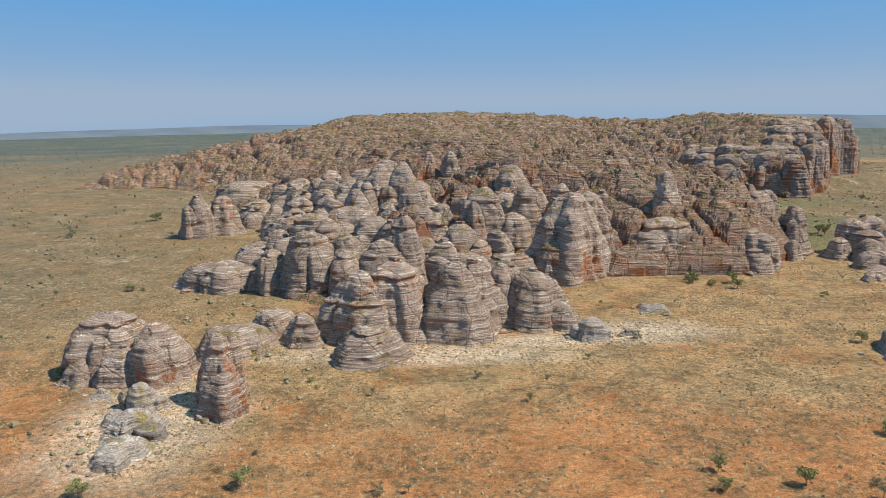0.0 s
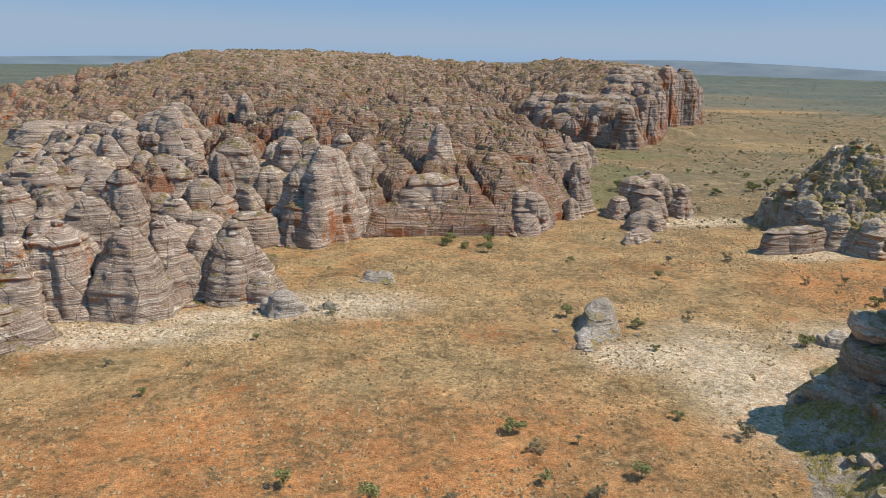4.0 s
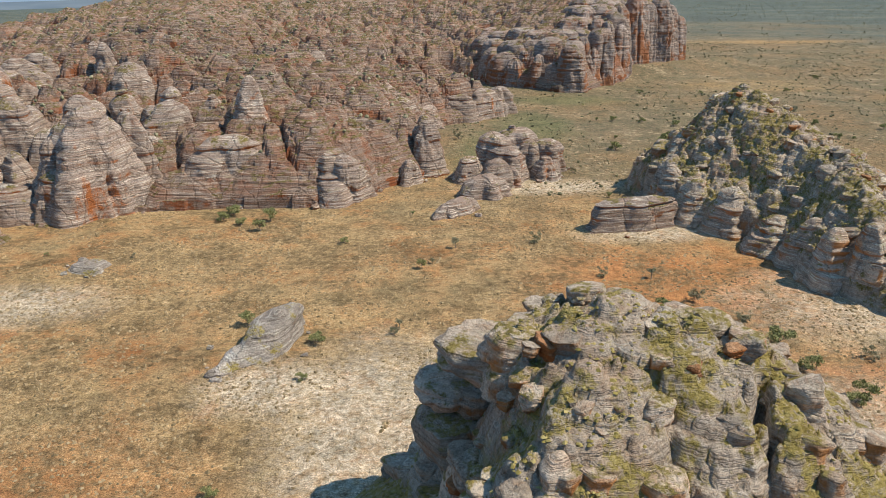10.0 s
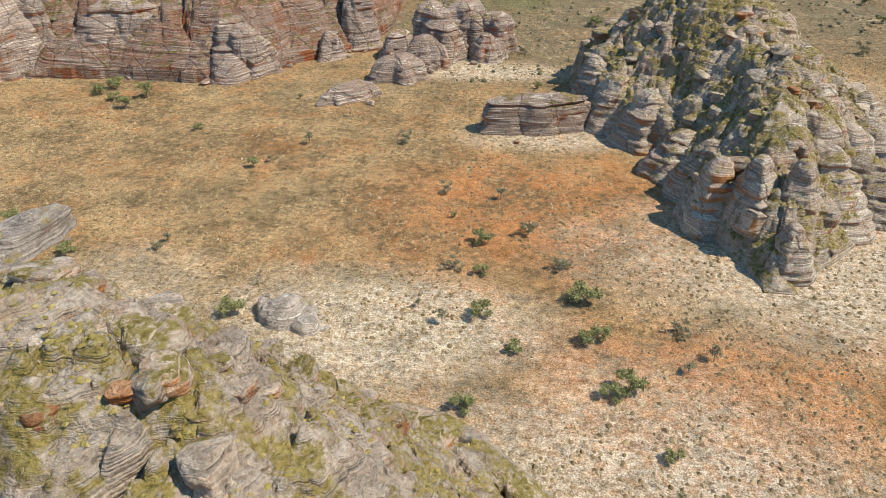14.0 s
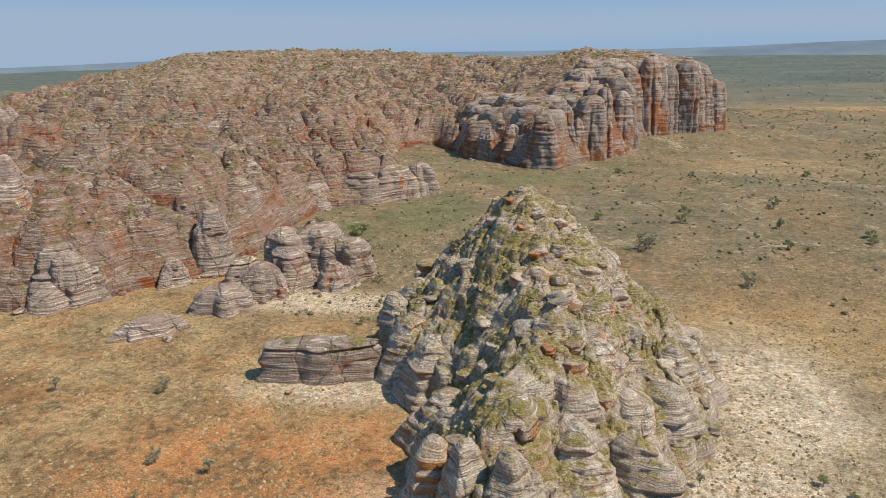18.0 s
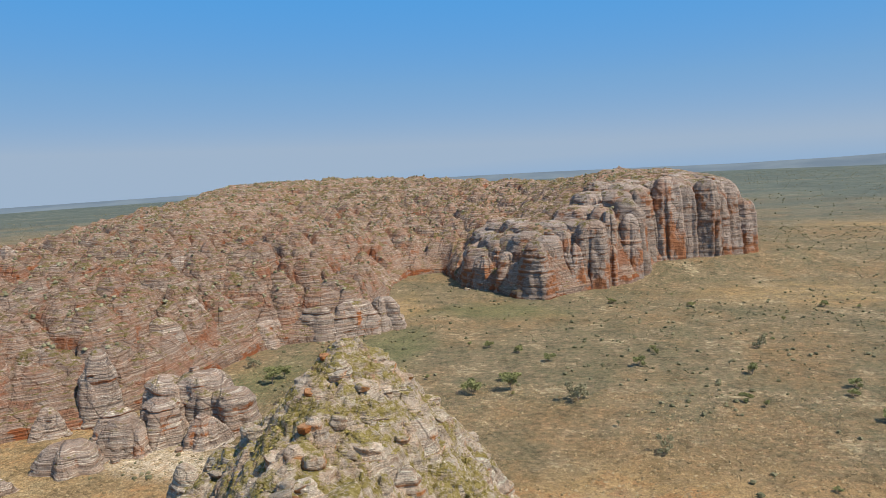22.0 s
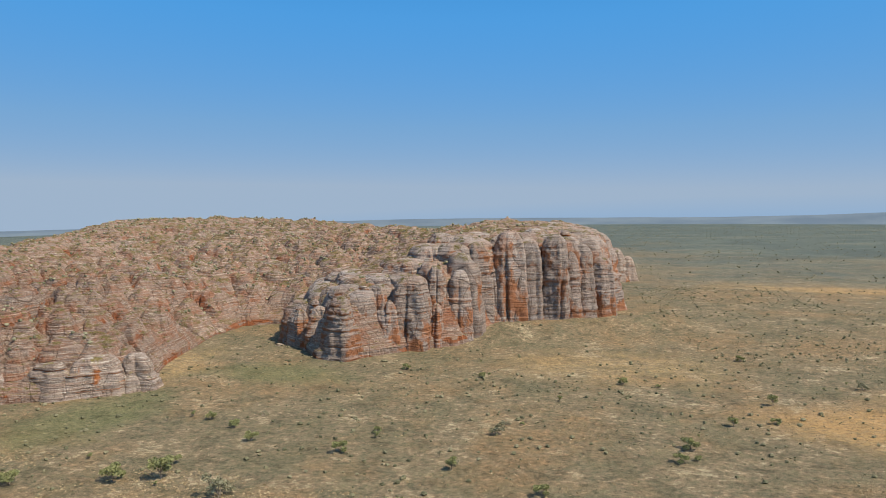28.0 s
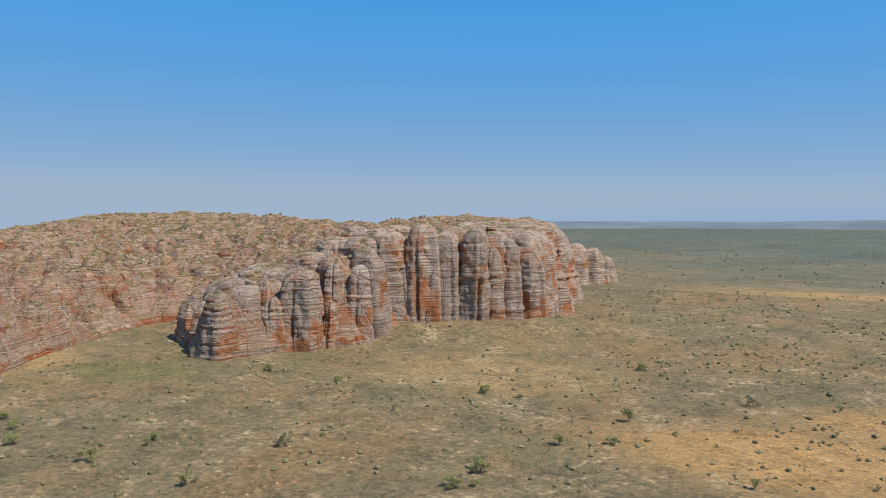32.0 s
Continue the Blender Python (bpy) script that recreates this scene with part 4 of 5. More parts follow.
# ---- domes ----
# x, y, radius, height, crown power, long axis, turn
WEST_DOMES = [(-125, 275, 12.5, 23, 3.4, 1.1, 0.2), (-106, 267, 9.5, 20, 3.2, 1.0, 0.0), (-85, 298, 12, 10, 3.6, 1.2, 0.3), (-72, 232, 5.6, 14, 3.0, 0.9, 0.0), (-76, 243, 6.4, 24, 3.0, 0.9, 0.0),
    (-90, 288, 6.5, 13, 2.8, 1.0, 0.0), (-77, 331, 9, 8.5, 3.0, 1.1, 0.0), (-60, 305, 7.4, 13, 2.0, 1.0, 0.0), (-121, 407, 15, 14, 4.4, 1.3, 0.1), (-93, 398, 8.4, 23, 3.2, 1.0, 0.0),
    (-132, 262, 6, 9, 3.0, 1.0, 0.0), (-116, 262, 7, 13, 2.6, 1.0, 0.0)]
FRONT_DOMES = [(-71, 393, 12, 33, 3.4, 1.0, 0.0), (-52, 398, 11, 31, 3.0, 1.1, 0.0), (-38, 314, 14, 29, 3.2, 1.0, 0.1), (-20, 320, 14.5, 32, 2.8, 1.0, 0.0), (4, 316, 12.5, 32, 2.2, 1.0, 0.0),
    (14, 330, 12, 29, 2.4, 1.0, 0.0), (-30, 283, 9.8, 14, 2.6, 1.1, 0.2), (40, 334, 12.5, 23, 3.4, 1.0, 0.4), (27, 342, 8.5, 25, 3.0, 1.0, 0.0), (-23, 401, 11.5, 40, 3.0, 1.0, 0.0), (28, 336, 7, 17, 3.0, 1.0, 0.0), (51, 325, 6, 11, 3.6, 1.0, 0.0), (51, 468, 10, 47, 3.0, 1.0, 0.0),
    (-94, 477, 9.5, 30, 2.6, 1.0, 0.0), (-74, 470, 7, 35, 2.6, 1.0, 0.0), (-56, 485, 12, 33, 2.6, 1.0, 0.0), (-35, 482, 9.5, 33, 2.6, 1.0, 0.0)]
MIDDLE_DOMES = [(-187, 570, 11, 31, 3.0, 1.1, 0.0), (-171, 580, 11, 30, 3.0, 1.0, 0.0), (-30, 540, 13.5, 57, 2.4, 1.0, 0.0), (-13, 650, 10, 58, 2.4, 1.0, 0.0), (7, 622, 10, 60, 2.8, 1.0, 0.0),
    (49, 548, 14, 54, 2.6, 1.0, 0.0), (3, 460, 7.5, 34, 2.6, 1.0, 0.0), (25, 456, 14.5, 48, 3.4, 1.0, 0.0), (72, 426, 17.5, 48, 2.7, 1.0, 0.0), (88, 438, 9.5, 42, 2.2, 1.0, 0.0),
    (62, 412, 10, 22, 2.2, 1.1, 0.2), (106, 511, 12.5, 38, 2.8, 1.0, 0.0), (137, 468, 12.5, 55, 2.2, 1.0, 0.0), (131, 446, 17, 30, 3.0, 1.3, 0.0)]
FLANK_DOMES = [(157, 494, 8, 38, 3.0, 1.0, 0.0), (179, 444, 16.5, 24, 3.4, 1.1, 0.1), (169, 518, 8, 36, 2.8, 1.0, 0.0), (226, 483, 8.5, 31, 3.0, 1.0, 0.0), (217, 463, 5.8, 12, 2.4, 1.0, 0.0),
    (149, 640, 18, 50, 3.0, 1.0, 0.0), (197, 579, 12, 36, 3.0, 1.0, 0.0), (211, 541, 12, 32, 3.0, 1.0, 0.0), (205, 490, 9, 24, 2.8, 1.0, 0.0), (262, 480, 8, 22, 4.2, 1.0, 0.0),
    (276, 487, 11, 23, 4.4, 1.1, 0.5), (248, 467, 7, 12, 3.6, 1.0, 0.0), (262, 456, 8, 13, 3.4, 1.1, 0.2), (291, 484, 9, 17, 4.4, 1.0, 0.3), (268, 470, 9, 16, 4.0, 1.0, 0.2), (-203, 790, 30, 20, 4.0, 1.2, 0.0)]
EAST_DOMES = [(288, 468, 7, 11, 2.8, 1.0, 0.0), (254, 437, 9, 10, 3.6, 1.1, 0.9), (239, 408, 7.5, 7, 3.6, 2.6, 0.75), (268, 646, 13, 21, 4.0, 1.0, 0.0),
    (250, 634, 11, 19, 4.0, 1.0, 0.0), (224, 614, 13, 15, 3.6, 1.1, 0.0), (282, 660, 9, 20, 4.0, 1.0, 0.0), (313, 385, 10, 13, 5.0, 3.0, 0.15)]
HERO = WEST_DOMES + FRONT_DOMES + MIDDLE_DOMES + FLANK_DOMES + EAST_DOMES
PALE_ROCK = [(62, 308, 8, 8.5, 3.0, 1.1, 0.0), (100, 349, 7.5, 3, 3.0, 1.2, 0.1), (177, 282, 11.5, 8.5, 2.8, 2.0, 1.12), (169, 268, 4, 3, 2.4, 1.4, 0.9), (-101, 238, 7, 8.5, 2.2, 1.0, 0.0),
             (-97, 219, 11, 6.5, 1.8, 1.4, 1.3), (-94, 203, 10, 4.5, 1.8, 1.3, 1.2), (-118, 246, 5, 3, 2.2, 1.2, 0.0), (79, 312, 4, 2.5, 2.4, 1.3, 0.0), (260, 263, 8, 5, 2.2, 1.3, 0.3)]
# x, y, radius, height of the towers along the eastern cliffs
CLIFF_TOWERS = [(309, 793, 8.5, 26), (355, 764, 13.5, 40), (372, 790, 10, 45), (389, 804, 12, 51), (415, 834, 8.5, 52), (421, 862, 12, 70), (441, 879, 13, 78), (470, 899, 15, 74), (488, 922, 11.5, 66), (502, 934, 8, 54), (330, 784, 9, 30), (346, 786, 10, 36), (340, 770, 6, 24), (400, 826, 9, 56), (404, 816, 5.5, 30), (455, 886, 9, 70), (430, 868, 6, 50), (484, 906, 8, 60), (380, 789, 5, 34), (318, 800, 8, 32)]
rng = np.random.RandomState(5)
DOME_BLOCKS = []
for me in BLOCKS:
    me = me.copy()
    me.materials[0] = dome_rock
    DOME_BLOCKS.append(me)
PALE_BLOCKS = []
for me in BLOCKS:
    me = me.copy()
    me.materials[0] = white_rock
    PALE_BLOCKS.append(me)
rd = np.random.RandomState(15)


def shoulder(ob, x, y, r, h, mat, k, **kw):
    """A lower dome grown together with the main one."""
    v = dome_verts(9000 + k, x, y, -1.2, r, h + 1.2, 52, max(16, int(h * 1.4)), at=(ob.location.x, ob.location.y), **kw)
    me = mesh_from("shoulder", v, ring_quads(max(16, int(h * 1.4)), 52), True)
    me.materials.append(mat)
    b = new("shoulder", me)
    b.parent = ob


def dress(ob, r, h, count):
    """Fallen blocks round the foot of a dome, and now and then a capstone."""
    for k in range(count):
        a, s = rd.uniform(0, 6.3), rd.uniform(0.7, 1.9) * (0.6 + r / 22)
        b = new("fallen_block", DOME_BLOCKS[rd.randint(12)])
        b.parent = ob
        b.matrix_basis = pose(math.cos(a) * r * 1.2, math.sin(a) * r * 1.2, 0.2 * s, rd.uniform(-15, 15), rd.uniform(-15, 15), rd.uniform(0, 360)) @ Matrix.Diagonal((s, s, s * 0.8, 1))
    if h > 12 and rd.rand() < 0.22:
        s = rd.uniform(0.16, 0.27) * r
        b = new("capstone", DOME_BLOCKS[rd.randint(12)])
        b.parent = ob
        v = np.array([0.0] * (3 * len(ob.data.vertices)))
        ob.data.vertices.foreach_get("co", v)
        tip = v.reshape(-1, 3)[v[2::3].argmax()]
        b.matrix_basis = pose(tip[0], tip[1], tip[2] + 0.1 * s, rd.uniform(-8, 8), rd.uniform(-8, 8), rd.uniform(0, 360)) @ Matrix.Diagonal((s, s, s * 0.7, 1))


spots = []
for k, (x, y, r, h, p, ax, turn) in enumerate(HERO):
    big = h > 10
    broad = k < len(WEST_DOMES) + 12
    ob = dome_thing("rock_dome", 100 + k, x, y, r * (1.34 if broad else 1.2), h, dome_rock, nth=80 if y < 520 else 48, nr=68 if y < 520 else 44, ax=ax ** 0.5 * 1.0, turn=turn, power=p - 0.5 if broad else p + 0.2,
                    lobes=0.2, facets=(0, 6, 0, 0, 5)[k % 5], tiers=(0, 0, 1)[k % 3] if h > 18 else 0, flare=0.2, cap=(0.80 if k % 3 == 0 and big else 0.0), lean=(rng.uniform(-0.04, 0.04), rng.uniform(-0.03, 0.03)))
    tagged(ob, "tall banded sandstone dome" if h > 28 else "beehive dome of banded grey-brown sandstone" if h > 10 else "low outcrop of banded sandstone", "rock", "sandstone domes")
    spots.append((x, y, r))
    dress(ob, r * 1.18, h, 3)
    for b in range(rd.randint(1, 4) if h > 10 else 1):
        a, f = rd.uniform(0, 6.3), rd.uniform(0.4, 0.68)
        shoulder(ob, math.cos(a) * r * 0.75, math.sin(a) * r * 0.75, r * f * 1.2, h * rd.uniform(0.35, 0.88), dome_rock, 20 * k + b, ax=rd.uniform(0.85, 1.2), turn=rd.uniform(0, 3), power=rd.uniform(2.2, 4.0),
                 lobes=0.18, facets=(0, 5)[b % 2], cap=rd.choice([0, 0.8]), flare=0.15, lean=(rd.uniform(-0.1, 0.1), rd.uniform(-0.1, 0.1)))
for k, (x, y, r, h, p, ax, turn) in enumerate(PALE_ROCK):
    ob = dome_thing("rock_outcrop", 300 + k, x, y, r, h, white_rock, nth=60, nr=40, ax=ax ** 0.5, turn=turn, power=p, lobes=0.16, ledge=0.6, facets=7, lean=(0.35, 0.8) if k == 2 else (0.0, 0.0))
    tagged(ob, "bleached grey outcrop on pale sand", "rock", "pale outcrops")
    for b in range(2):
        if k == 2:
            px, py, pr, ph = ((-6, -9, 5.0, 3.5), (5, 12, 6.0, 4.0))[b]
        else:
            a, px, ph, pr = 2.4 * k + 3.0 * b, 0, h * rd.uniform(0.4, 0.85), r * rd.uniform(0.4, 0.65)
            px, py = math.cos(a) * r * 0.8, math.sin(a) * r * 0.8
        shoulder(ob, px, py, pr, ph, white_rock, 7000 + 10 * k + b, ax=1.2 if k == 2 else 1.0, turn=1.08, power=rd.uniform(2.4, 3.6), lobes=0.2, facets=6, ledge=0.7, lean=(0.35, 0.8) if k == 2 else (0.0, 0.0))
    for b in range(4):
        a, s = rd.uniform(0, 6.3), rd.uniform(0.5, 1.3)
        st = new("fallen_block", PALE_BLOCKS[rd.randint(12)])
        st.parent = ob
        st.matrix_basis = pose(math.cos(a) * r * 1.3, math.sin(a) * r * 1.3, 0.2 * s, 0, rd.uniform(-15, 15), rd.uniform(0, 360)) @ Matrix.Diagonal((s, s, s * 0.8, 1))
    spots.append((x, y, r))

for k, (x, y, r, h) in enumerate(CLIFF_TOWERS):
    ob = dome_thing("rock_dome", 800 + k, x, y, r * 1.1, h, cliff_rock, nth=84, nr=76, ax=rng.uniform(0.9, 1.12), turn=rng.uniform(0, 3.1), power=3.9 if h < 50 else 5.2, lobes=0.2, ledge=0.5, facets=5 + k % 3 if h > 45 or k % 2 else 0,
                    tiers=k % 3, flare=0.12, joints=1.8, lean=(rng.uniform(-0.03, 0.03), rng.uniform(0.0, 0.05)))
    tagged(ob, "sheer grey and rust sandstone cliff tower", "rock", "sandstone domes")
    spots.append((x, y, r))
    dress(ob, r, h, 2)

cliff_v, cliff_q, cliffs = [], [], 0
cand = np.stack([rng.uniform(-460, 530, 26000), rng.uniform(300, 1180, 26000), rng.rand(26000)], -1)
cd = rim_distance(cand[:, 0], cand[:, 1])
keep = cd > -1
cand, cd = cand[keep], cd[keep]
order = np.argsort(cand[:, 1] + rng.rand(len(cand)) * 40)
sx, sy, sr = [s[0] for s in spots], [s[1] for s in spots], [s[2] for s in spots]
ARX, ARY, ARR = np.zeros(6000), np.zeros(6000), np.zeros(6000)
cnt = len(sx)
ARX[:cnt], ARY[:cnt], ARR[:cnt] = sx, sy, sr
cenv = envelope(cand[:, 0], cand[:, 1], np.maximum(cd, 7))
cmes = mesa_height(cand[:, 0], cand[:, 1])
for i in order:
    x, y, u = cand[i]
    d = cd[i]
    east = x > 290 and y > 700
    if (y < 384 and -96 < x < 64) or (y < 444 and 40 < x < 150) or (east and d < 4 and rng.rand() < 0.5):
        continue
    front = (d < 110 and y < 660) or (x > 150 and d < 60)
    if not front or (d < 16 if east else x > 95):
        continue
    r = (13 + 7 * u) if east else (9.0 + 7.5 * u)
    if np.any(np.hypot(ARX[:cnt] - x, ARY[:cnt] - y) < (0.52 if east else 0.59) * (ARR[:cnt] + r)):
        continue
    ARX[cnt], ARY[cnt], ARR[cnt] = x, y, r
    cnt += 1
    zb = -1.2 if d < 30 else max(-1.2, cmes[i] - 18)
    if east:
        h, p, flare, wide = cenv[i] * rng.uniform(0.96, 1.02) * (rng.uniform(0.55, 1.0) if d < 4 else 1.0), rng.uniform(3.6, 4.8), 0.1, 1.25
    else:
        h, p, flare, wide = cenv[i] * rng.uniform(0.72, 1.08), rng.uniform(2.4, 4.2), 0.2, 1.16
        if d < 7:
            h *= rng.uniform(0.5, 1.0)
    near = not east or (cliffs < 85 and y < 980 and d < 42)
    kw = dict(ax=rng.uniform(0.82, 1.22), turn=rng.uniform(0, 3.1), power=p, lobes=0.22 if east else 0.17, ledge=0.3, facets=rng.randint(4, 7) if east or d > 110 or rng.rand() < 0.55 else 0, tiers=rng.randint(0, 2) if east else rng.randint(0, 3) if d > 60 or rng.rand() < 0.4 else 0, cap=0 if east else rng.choice([0, 0, 0.78, 0.85]), flare=flare,
              lean=(rng.uniform(-0.07, 0.07), rng.uniform(-0.07, 0.07)))
    if near:
        cliffs += int(east)
        ob = dome_thing("rock_dome", 1000 + cnt, x, y, r * wide, h, cliff_rock if east else dome_rock, zb, 48 if y < 560 else 40, 46 if y < 560 else 40, **kw)
        if zb < 0:
            dress(ob, r * wide, h, 2)
        tagged(ob, "banded sandstone cliff tower of the mesa" if east else "beehive dome of banded sandstone on the mesa flank", "rock", "sandstone domes")
    else:
        cliff_q.append(ring_quads(32, 40) + sum(len(v) for v in cliff_v))
        cliff_v.append(dome_verts(1000 + cnt, x, y, zb, r * wide, h - zb, 40, 32, **kw))
me = mesh_from("mesa_cliffs", np.concatenate(cliff_v), np.concatenate(cliff_q), False)
me.materials.append(cliff_rock)
tagged(new("mesa_cliffs", me), "sheer grey and rust sandstone cliffs of the mesa", "rock", kind="stuff")

# ---- far end of the mesa ----
for k, (x, y, r, h) in enumerate(((478, 1240, 14, 40), (462, 1225, 16, 46), (492, 1250, 9, 30))):
    ob = dome_thing("rock_dome", 700 + k, x, y, r, h, dome_rock, nth=36, nr=26, power=4.0, lobes=0.16)
    tagged(ob, "red-brown sandstone butte at the end of the mesa", "rock", "sandstone domes")

# ---- trees and bushes ----
bark, bnt, bb = mk("bark", 0.9)
bpos, bxyz, bn = place(bnt)
bnt.links.new(ramp(bnt, nz(bnt, bpos, 6.0, 4), [(0.35, (0.16, 0.12, 0.09)), (0.65, (0.34, 0.29, 0.24))]), bb.inputs["Base Color"])


def tube(points, radii, sides=6):
    v, q = [], []
    for i, (p, r) in enumerate(zip(points, radii)):
        for j in range(sides):
            a = 2 * math.pi * j / sides
            v.append((p[0] + r * math.cos(a), p[1] + r * math.sin(a), p[2]))
    q = ring_quads(len(points), sides)
    return np.array(v), q


def tree(seed, mat, label, category, spread, trunk_h, leaves):
    """One tree, one metre high: a bent trunk with limbs, and a crown of leaves in clumps."""
    r = np.random.RandomState(seed)
    thing = tagged(new(category if category == "bush" else "tree"), label, category, "trees of the plain")
    vs, qs, n, tips = [], [], 0, []
    bx, by = r.uniform(-0.06, 0.06, 2)
    fork = np.array([bx, by, trunk_h])
    v, q = tube([(0, 0, -0.06), (bx * 0.4, by * 0.4, trunk_h * 0.5), tuple(fork)], [0.035, 0.028, 0.022])
    vs.append(v), qs.append(q)
    n = len(v)
    for k in range(6):
        a = k * 1.05 + r.uniform(-0.3, 0.3)
        e = fork + np.array([math.cos(a) * spread * r.uniform(0.45, 0.9), math.sin(a) * spread * r.uniform(0.45, 0.9), r.uniform(0.12, 0.8 - trunk_h * 0.6)])
        v, q = tube([tuple(fork - (0, 0, 0.03)), tuple(fork * 0.5 + e * 0.5 + (0, 0, 0.03)), tuple(e)], [0.018, 0.012, 0.005], 5)
        vs.append(v), qs.append(q + n)
        n += len(v)
        tips.append(e)
    me = mesh_from("trunk", np.concatenate(vs), np.concatenate(qs))
    me.materials.append(bark)
    t = new("trunk", me)
    t.parent = thing
    tips.append(fork + (0, 0, 0.5 * (1 - trunk_h)))
    lv = []
    for k in range(leaves):
        c = tips[r.randint(len(tips))]
        d = r.normal(0, 1, 3)
        d *= (0.17 + 0.06 * r.rand()) * r.rand() ** 0.4 / np.linalg.norm(d)
        p = c + d * (1.1, 1.1, 0.85)
        p[2] = min(max(p[2], trunk_h * 0.55), 1.0)
        a, b = r.normal(0, 1, 3), r.normal(0, 1, 3)
        a /= np.linalg.norm(a)
        b -= a * a.dot(b)
        b /= np.linalg.norm(b)
        s = r.uniform(0.03, 0.07)
        lv += [p - a * s, p + b * s * 0.55, p + a * s, p - b * s * 0.55]
    me = mesh_from("crown", np.array(lv), np.arange(len(lv)).reshape(-1, 4), False)
    me.materials.append(mat)
    c = new("crown", me)
    c.parent = thing
    return thing


KINDS = [tree(1, green_mat, "small green tree with an open crown on dry grass", "tree", 0.42, 0.30, 800),
         tree(2, green_mat, "dense green bush on red earth", "bush", 0.55, 0.12, 900),
         tree(3, grey_mat, "thin grey-green sapling over dry grass", "tree", 0.30, 0.42, 420),
         tree(4, grey_mat, "low grey-green bush on dry ground", "bush", 0.60, 0.10, 700)]
TREES_SOUTH = [(-54, 183, 5), (-139, 265, 6), (-95, 179, 5), (-18, 179, 3), (-10, 179, 3), (73, 189, 4), (71, 178, 4), (93, 181, 5), (-25, 245, 3), (80, 305, 4), (-171, 400, 6), (-203, 385, 4),
               (-97, 273, 5), (112, 181, 3), (109, 174, 4), (136, 200, 4), (132, 210, 5), (135, 186, 3), (159, 186, 5), (146, 179, 4), (163, 167, 4), (12, 261, 3), (37, 260, 2), (28, 239, 3), (148, 203, 3)]
TREES_MID = [(192, 371, 4), (237, 361, 4), (269, 367, 4), (217, 293, 3), (139, 412, 6), (145, 398, 5), (157, 402, 6), (180, 214, 3), (288, 331, 4), (305, 328, 4), (170, 296, 5), (224, 341, 4), (155, 389, 6),
             (136, 404, 5), (328, 277, 6), (247, 262, 5), (296, 265, 4), (399, 274, 5), (407, 277, 5), (296, 288, 4), (303, 287, 4), (323, 291, 4), (349, 267, 4), (329, 262, 4), (422, 342, 3), (305, 478, 3)]
TREES_EAST = [(374, 541, 5), (390, 549, 5), (421, 541, 5), (441, 595, 4), (497, 636, 4), (458, 491, 3), (360, 620, 3), (276, 549, 5), (275, 539, 5), (247, 566, 4), (535, 535, 4), (544, 563, 3), (549, 543, 3),
              (577, 638, 4), (548, 554, 3), (527, 562, 3), (487, 551, 3), (398, 596, 3), (379, 612, 3), (448, 616, 2), (384, 563, 4), (574, 621, 3), (491, 590, 3), (529, 574, 3), (340, 527, 4)]
TREES_FAR = [(462, 732, 3), (540, 740, 3), (602, 815, 3), (613, 714, 3), (659, 760, 3), (412, 740, 3), (594, 676, 3), (612, 685, 3), (302, 302, 3), (314, 308, 3), (304, 269, 3), (216, 289, 2), (-286, 574, 5), (-250, 651, 6)]
TREES_MORE = [(313, 257, 4), (333, 245, 4), (337, 247, 5), (349, 254, 3), (355, 259, 4), (332, 263, 4), (343, 229, 3), (343, 220, 2), (339, 203, 3), (334, 212, 3), (304, 238, 4), (192, 262, 3), (193, 283, 4),
              (194, 202, 4), (313, 428, 3), (446, 622, 4), (450, 347, 3), (694, 763, 3), (663, 656, 3), (640, 752, 2), (653, 769, 2), (464, 739, 2), (422, 733, 3), (494, 743, 2), (580, 625, 3)]
rt = np.random.RandomState(77)
first = [True] * 4


def plant(x, y, z, h, k):
    m = pose(x, y, z, 0, 0, rt.uniform(0, 360)) @ Matrix.Diagonal((h, h, h * rt.uniform(0.85, 1.1), 1))
    if first[k]:
        first[k] = False
        KINDS[k].matrix_basis = m
        return
    ob = copy_thing(KINDS[k], m)
    ob.matrix_basis = m


def floor_z(x, y):
    return float(ground_z(np.array([x], float), np.array([y], float))[0]) - 0.05


for x, y, h in TREES_SOUTH + TREES_MID + [(x, y, 1.6 * h) for x, y, h in TREES_EAST + TREES_FAR] + TREES_MORE:
    plant(x, y, floor_z(x, y), h * rt.uniform(0.9, 1.2), [0, 1, 1, 3][rt.randint(4)] if h > 4 else [0, 1, 2, 3][rt.randint(4)])
taken = 0
while taken < 130:
    x, y = rt.uniform(-330, 760), rt.uniform(170, 800)
    near_rock = rim_distance(np.array([x]), np.array([y]))[0] > -6 or (188 < x < 346 and 84 < y < 250) or (318 < x < 440 and 286 < y < 482)
    if near_rock or (-60 < x < 260 and rt.rand() < 0.5):
        continue
    plant(x, y, floor_z(x, y), rt.uniform(1.2, 2.8), rt.randint(4))
    taken += 1


# ---- dry grass, scrub ----
def clear_of_rock(x, y):
    ok = rim_distance(x, y) < -1
    ok &= ~((np.hypot((x - 262) / 66, (y - 180) / 80) < 1))
    ok &= ~((np.hypot((x - 378) / 46, (y - 388) / 88) < 1))
    return ok


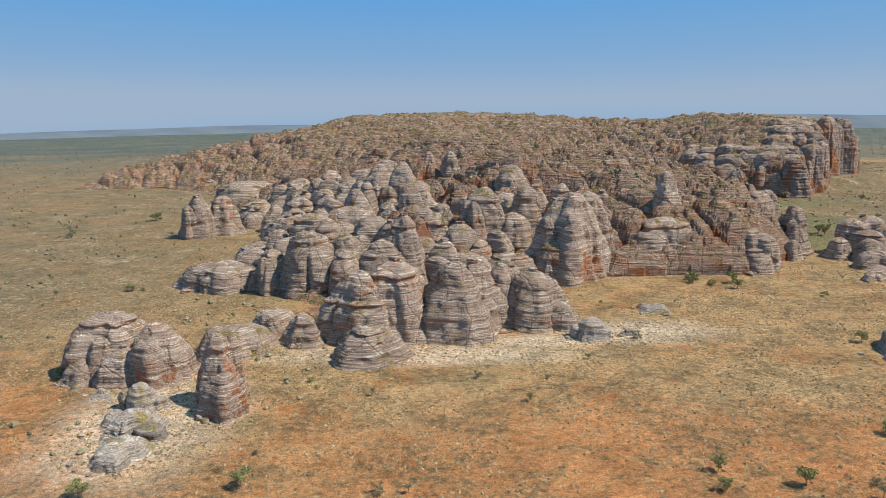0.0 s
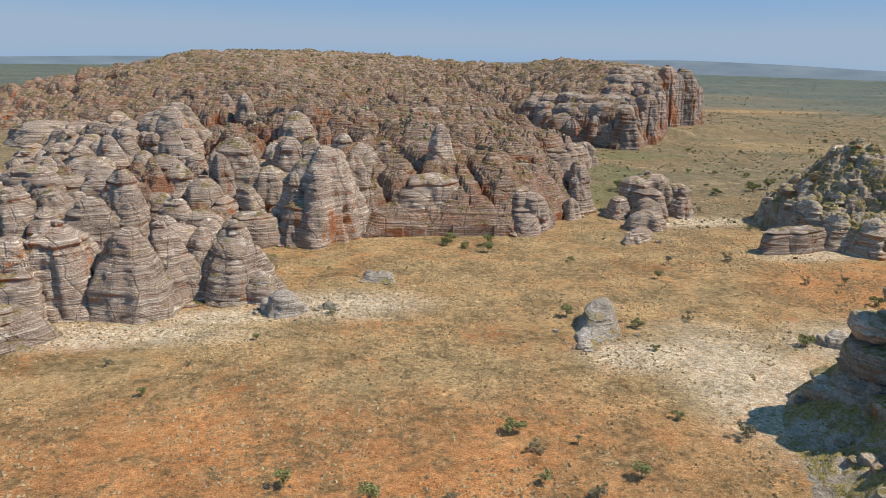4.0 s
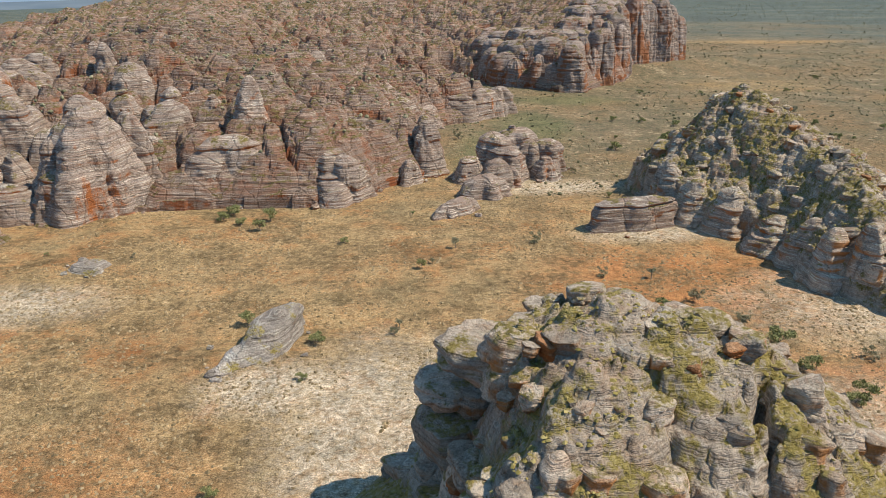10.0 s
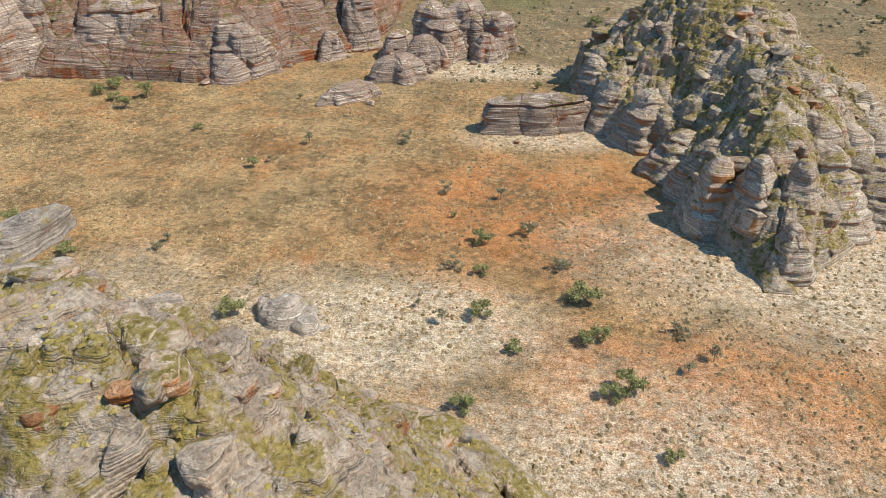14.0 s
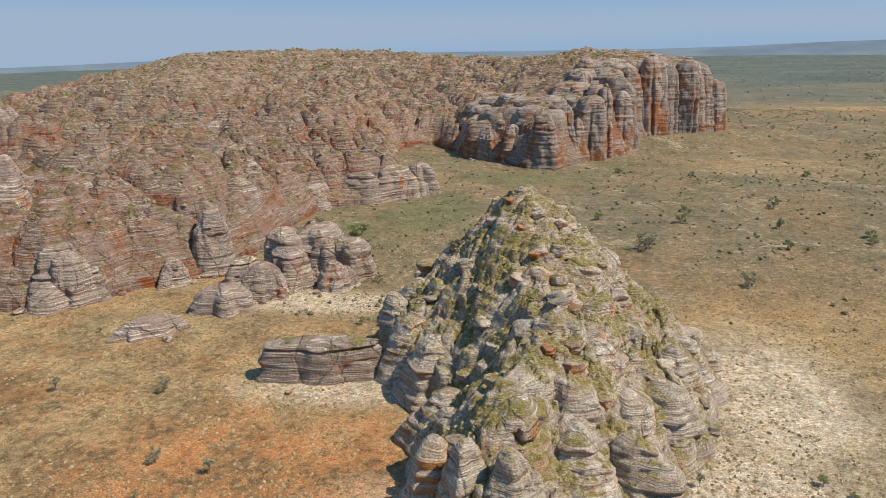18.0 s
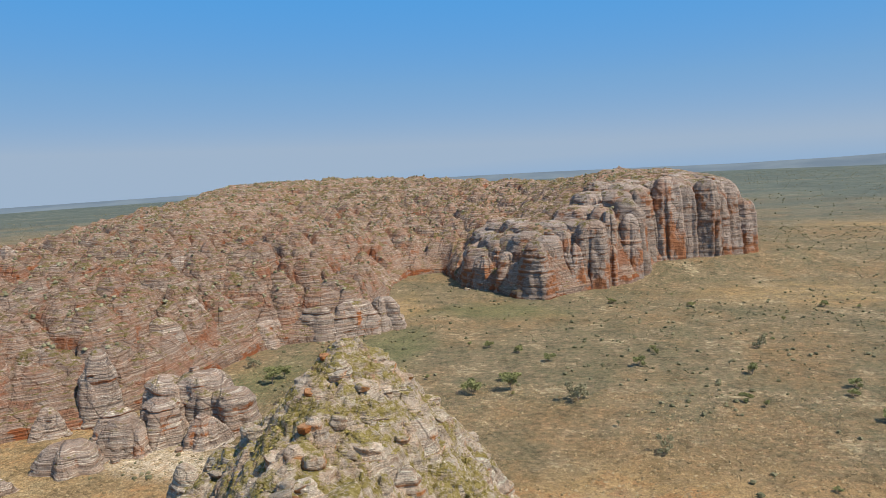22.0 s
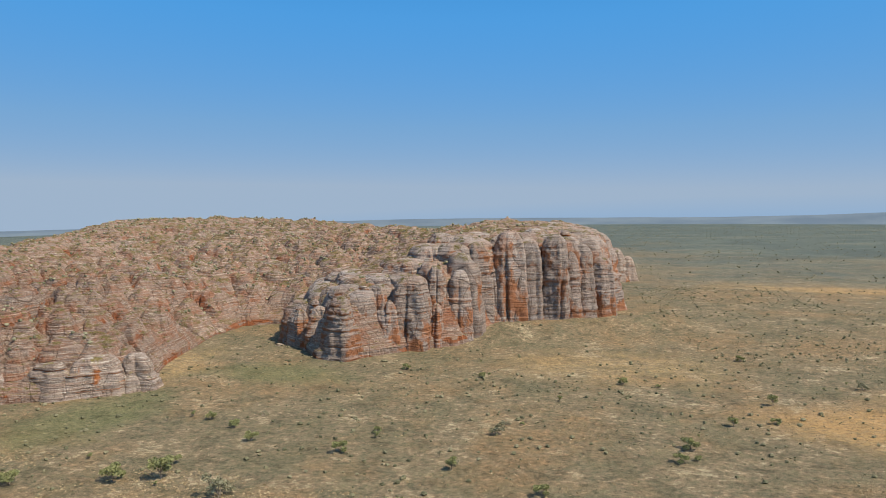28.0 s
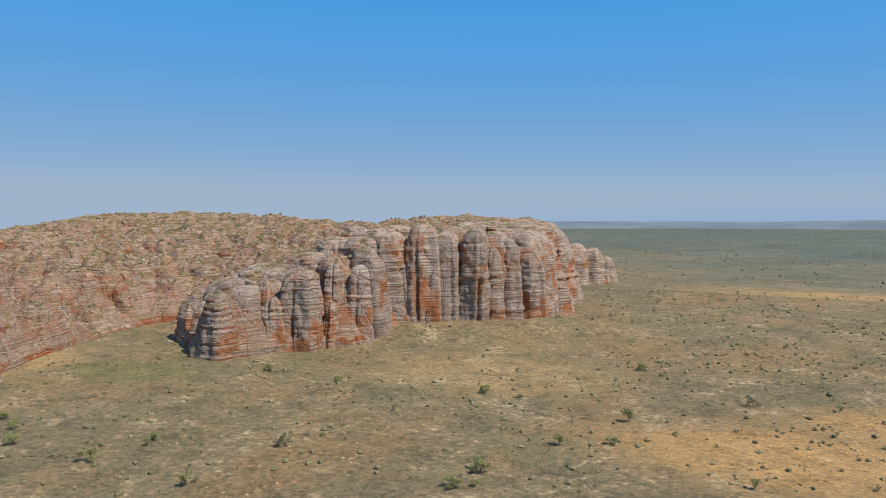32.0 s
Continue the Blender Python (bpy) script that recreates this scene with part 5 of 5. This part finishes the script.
rg = np.random.RandomState(9)
n = 85000
gx, gy = rg.uniform(-230, 520, n), rg.uniform(150, 560, n)
dens = fbm(gx / 26, gy / 26, gx * 0, 4) + 0.35 * fbm(gx / 5, gy / 5, gx * 0, 2)
k = clear_of_rock(gx, gy) & (dens > -0.35)
gx, gy = gx[k], gy[k]
tagged(tuft_cloud("grass", gx, gy, ground_z(gx, gy) - 0.04, rg.uniform(0.2, 0.65, len(gx)) * (0.8 + 0.5 * rg.rand(len(gx))), straw_mat, 0.8, 5), "dry straw tussocks over the plain", "grass", kind="stuff")
n = 52000
gx, gy = rg.uniform(230, 1000, n), rg.uniform(430, 1200, n)
dens = fbm(gx / 60, gy / 60, gx * 0 + 3, 4)
k = clear_of_rock(gx, gy) & (dens + 0.4 * fbm(gx / 14, gy / 14, gx * 0, 2) + rg.uniform(-0.7, 0.7, n) > 0.12)
gx, gy = gx[k], gy[k]
tagged(bush_cloud("scrub", gx, gy, ground_z(gx, gy) - 0.05, 0.25 + 1.1 * rg.rand(len(gx)) ** 9, plain_mat, 0.6, 5), "low grey-green scrub on the open plain", "scrub", kind="stuff")
n = 18000
gx, gy = rg.uniform(400, 940, n), rg.uniform(430, 1000, n)
dens = fbm(gx / 38, gy / 38, gx * 0 + 21, 4) + 0.5 * fbm(gx / 7, gy / 7, gx * 0 + 2, 2)
k = clear_of_rock(gx, gy) & (dens + rg.uniform(-0.3, 0.3, n) > 0.22)
gx, gy = gx[k], gy[k]
tagged(tuft_cloud("grass", gx, gy, ground_z(gx, gy) - 0.04, rg.uniform(0.3, 0.8, len(gx)), straw_mat, 0.8, 5), "pale yellow tussocks in drifts over the eastern plain", "grass", kind="stuff")
n = 16000
gx, gy = rg.uniform(-800, -40, n), rg.uniform(200, 1000, n)
dens = fbm(gx / 50, gy / 50, gx * 0 + 8, 4)
k = clear_of_rock(gx, gy) & (dens > 0.0) & (gx + gy < 330)
gx, gy = gx[k], gy[k]
tagged(bush_cloud("scrub", gx, gy, ground_z(gx, gy) - 0.05, 0.35 + 1.3 * rg.rand(len(gx)) ** 5, grey_mat, 0.6, 5), "low grey-green scrub west of the mesa", "scrub", kind="stuff")
n = 9000
gx, gy = rg.uniform(-1500, 2600, n), rg.uniform(500, 4200, n)
k = clear_of_rock(gx, gy) & (np.hypot(gx - 300, gy - 500) > 450)
gx, gy = gx[k], gy[k]
tagged(bush_cloud("woodland", gx, gy, ground_z(gx, gy) - 0.2, rg.uniform(0.7, 1.7, len(gx)), plain_mat, 0.7, 6), "scattered trees across the lowland", "trees", kind="stuff")
n = 12000
gx, gy = rg.uniform(-440, 510, n), rg.uniform(330, 1200, n)
d = rim_distance(gx, gy)
k = (d > 18) & (fbm(gx / 40, gy / 40, gx * 0 + 7, 3) + d / 400 > 0.05)
gx, gy = gx[k], gy[k]
gz = mesa_height(gx, gy)
tagged(bush_cloud("mesa_scrub", gx, gy, gz, rg.uniform(0.5, 1.5, len(gx)), grey_mat, 0.7, 6), "bushes and grass on top of the mesa", "scrub", kind="stuff")
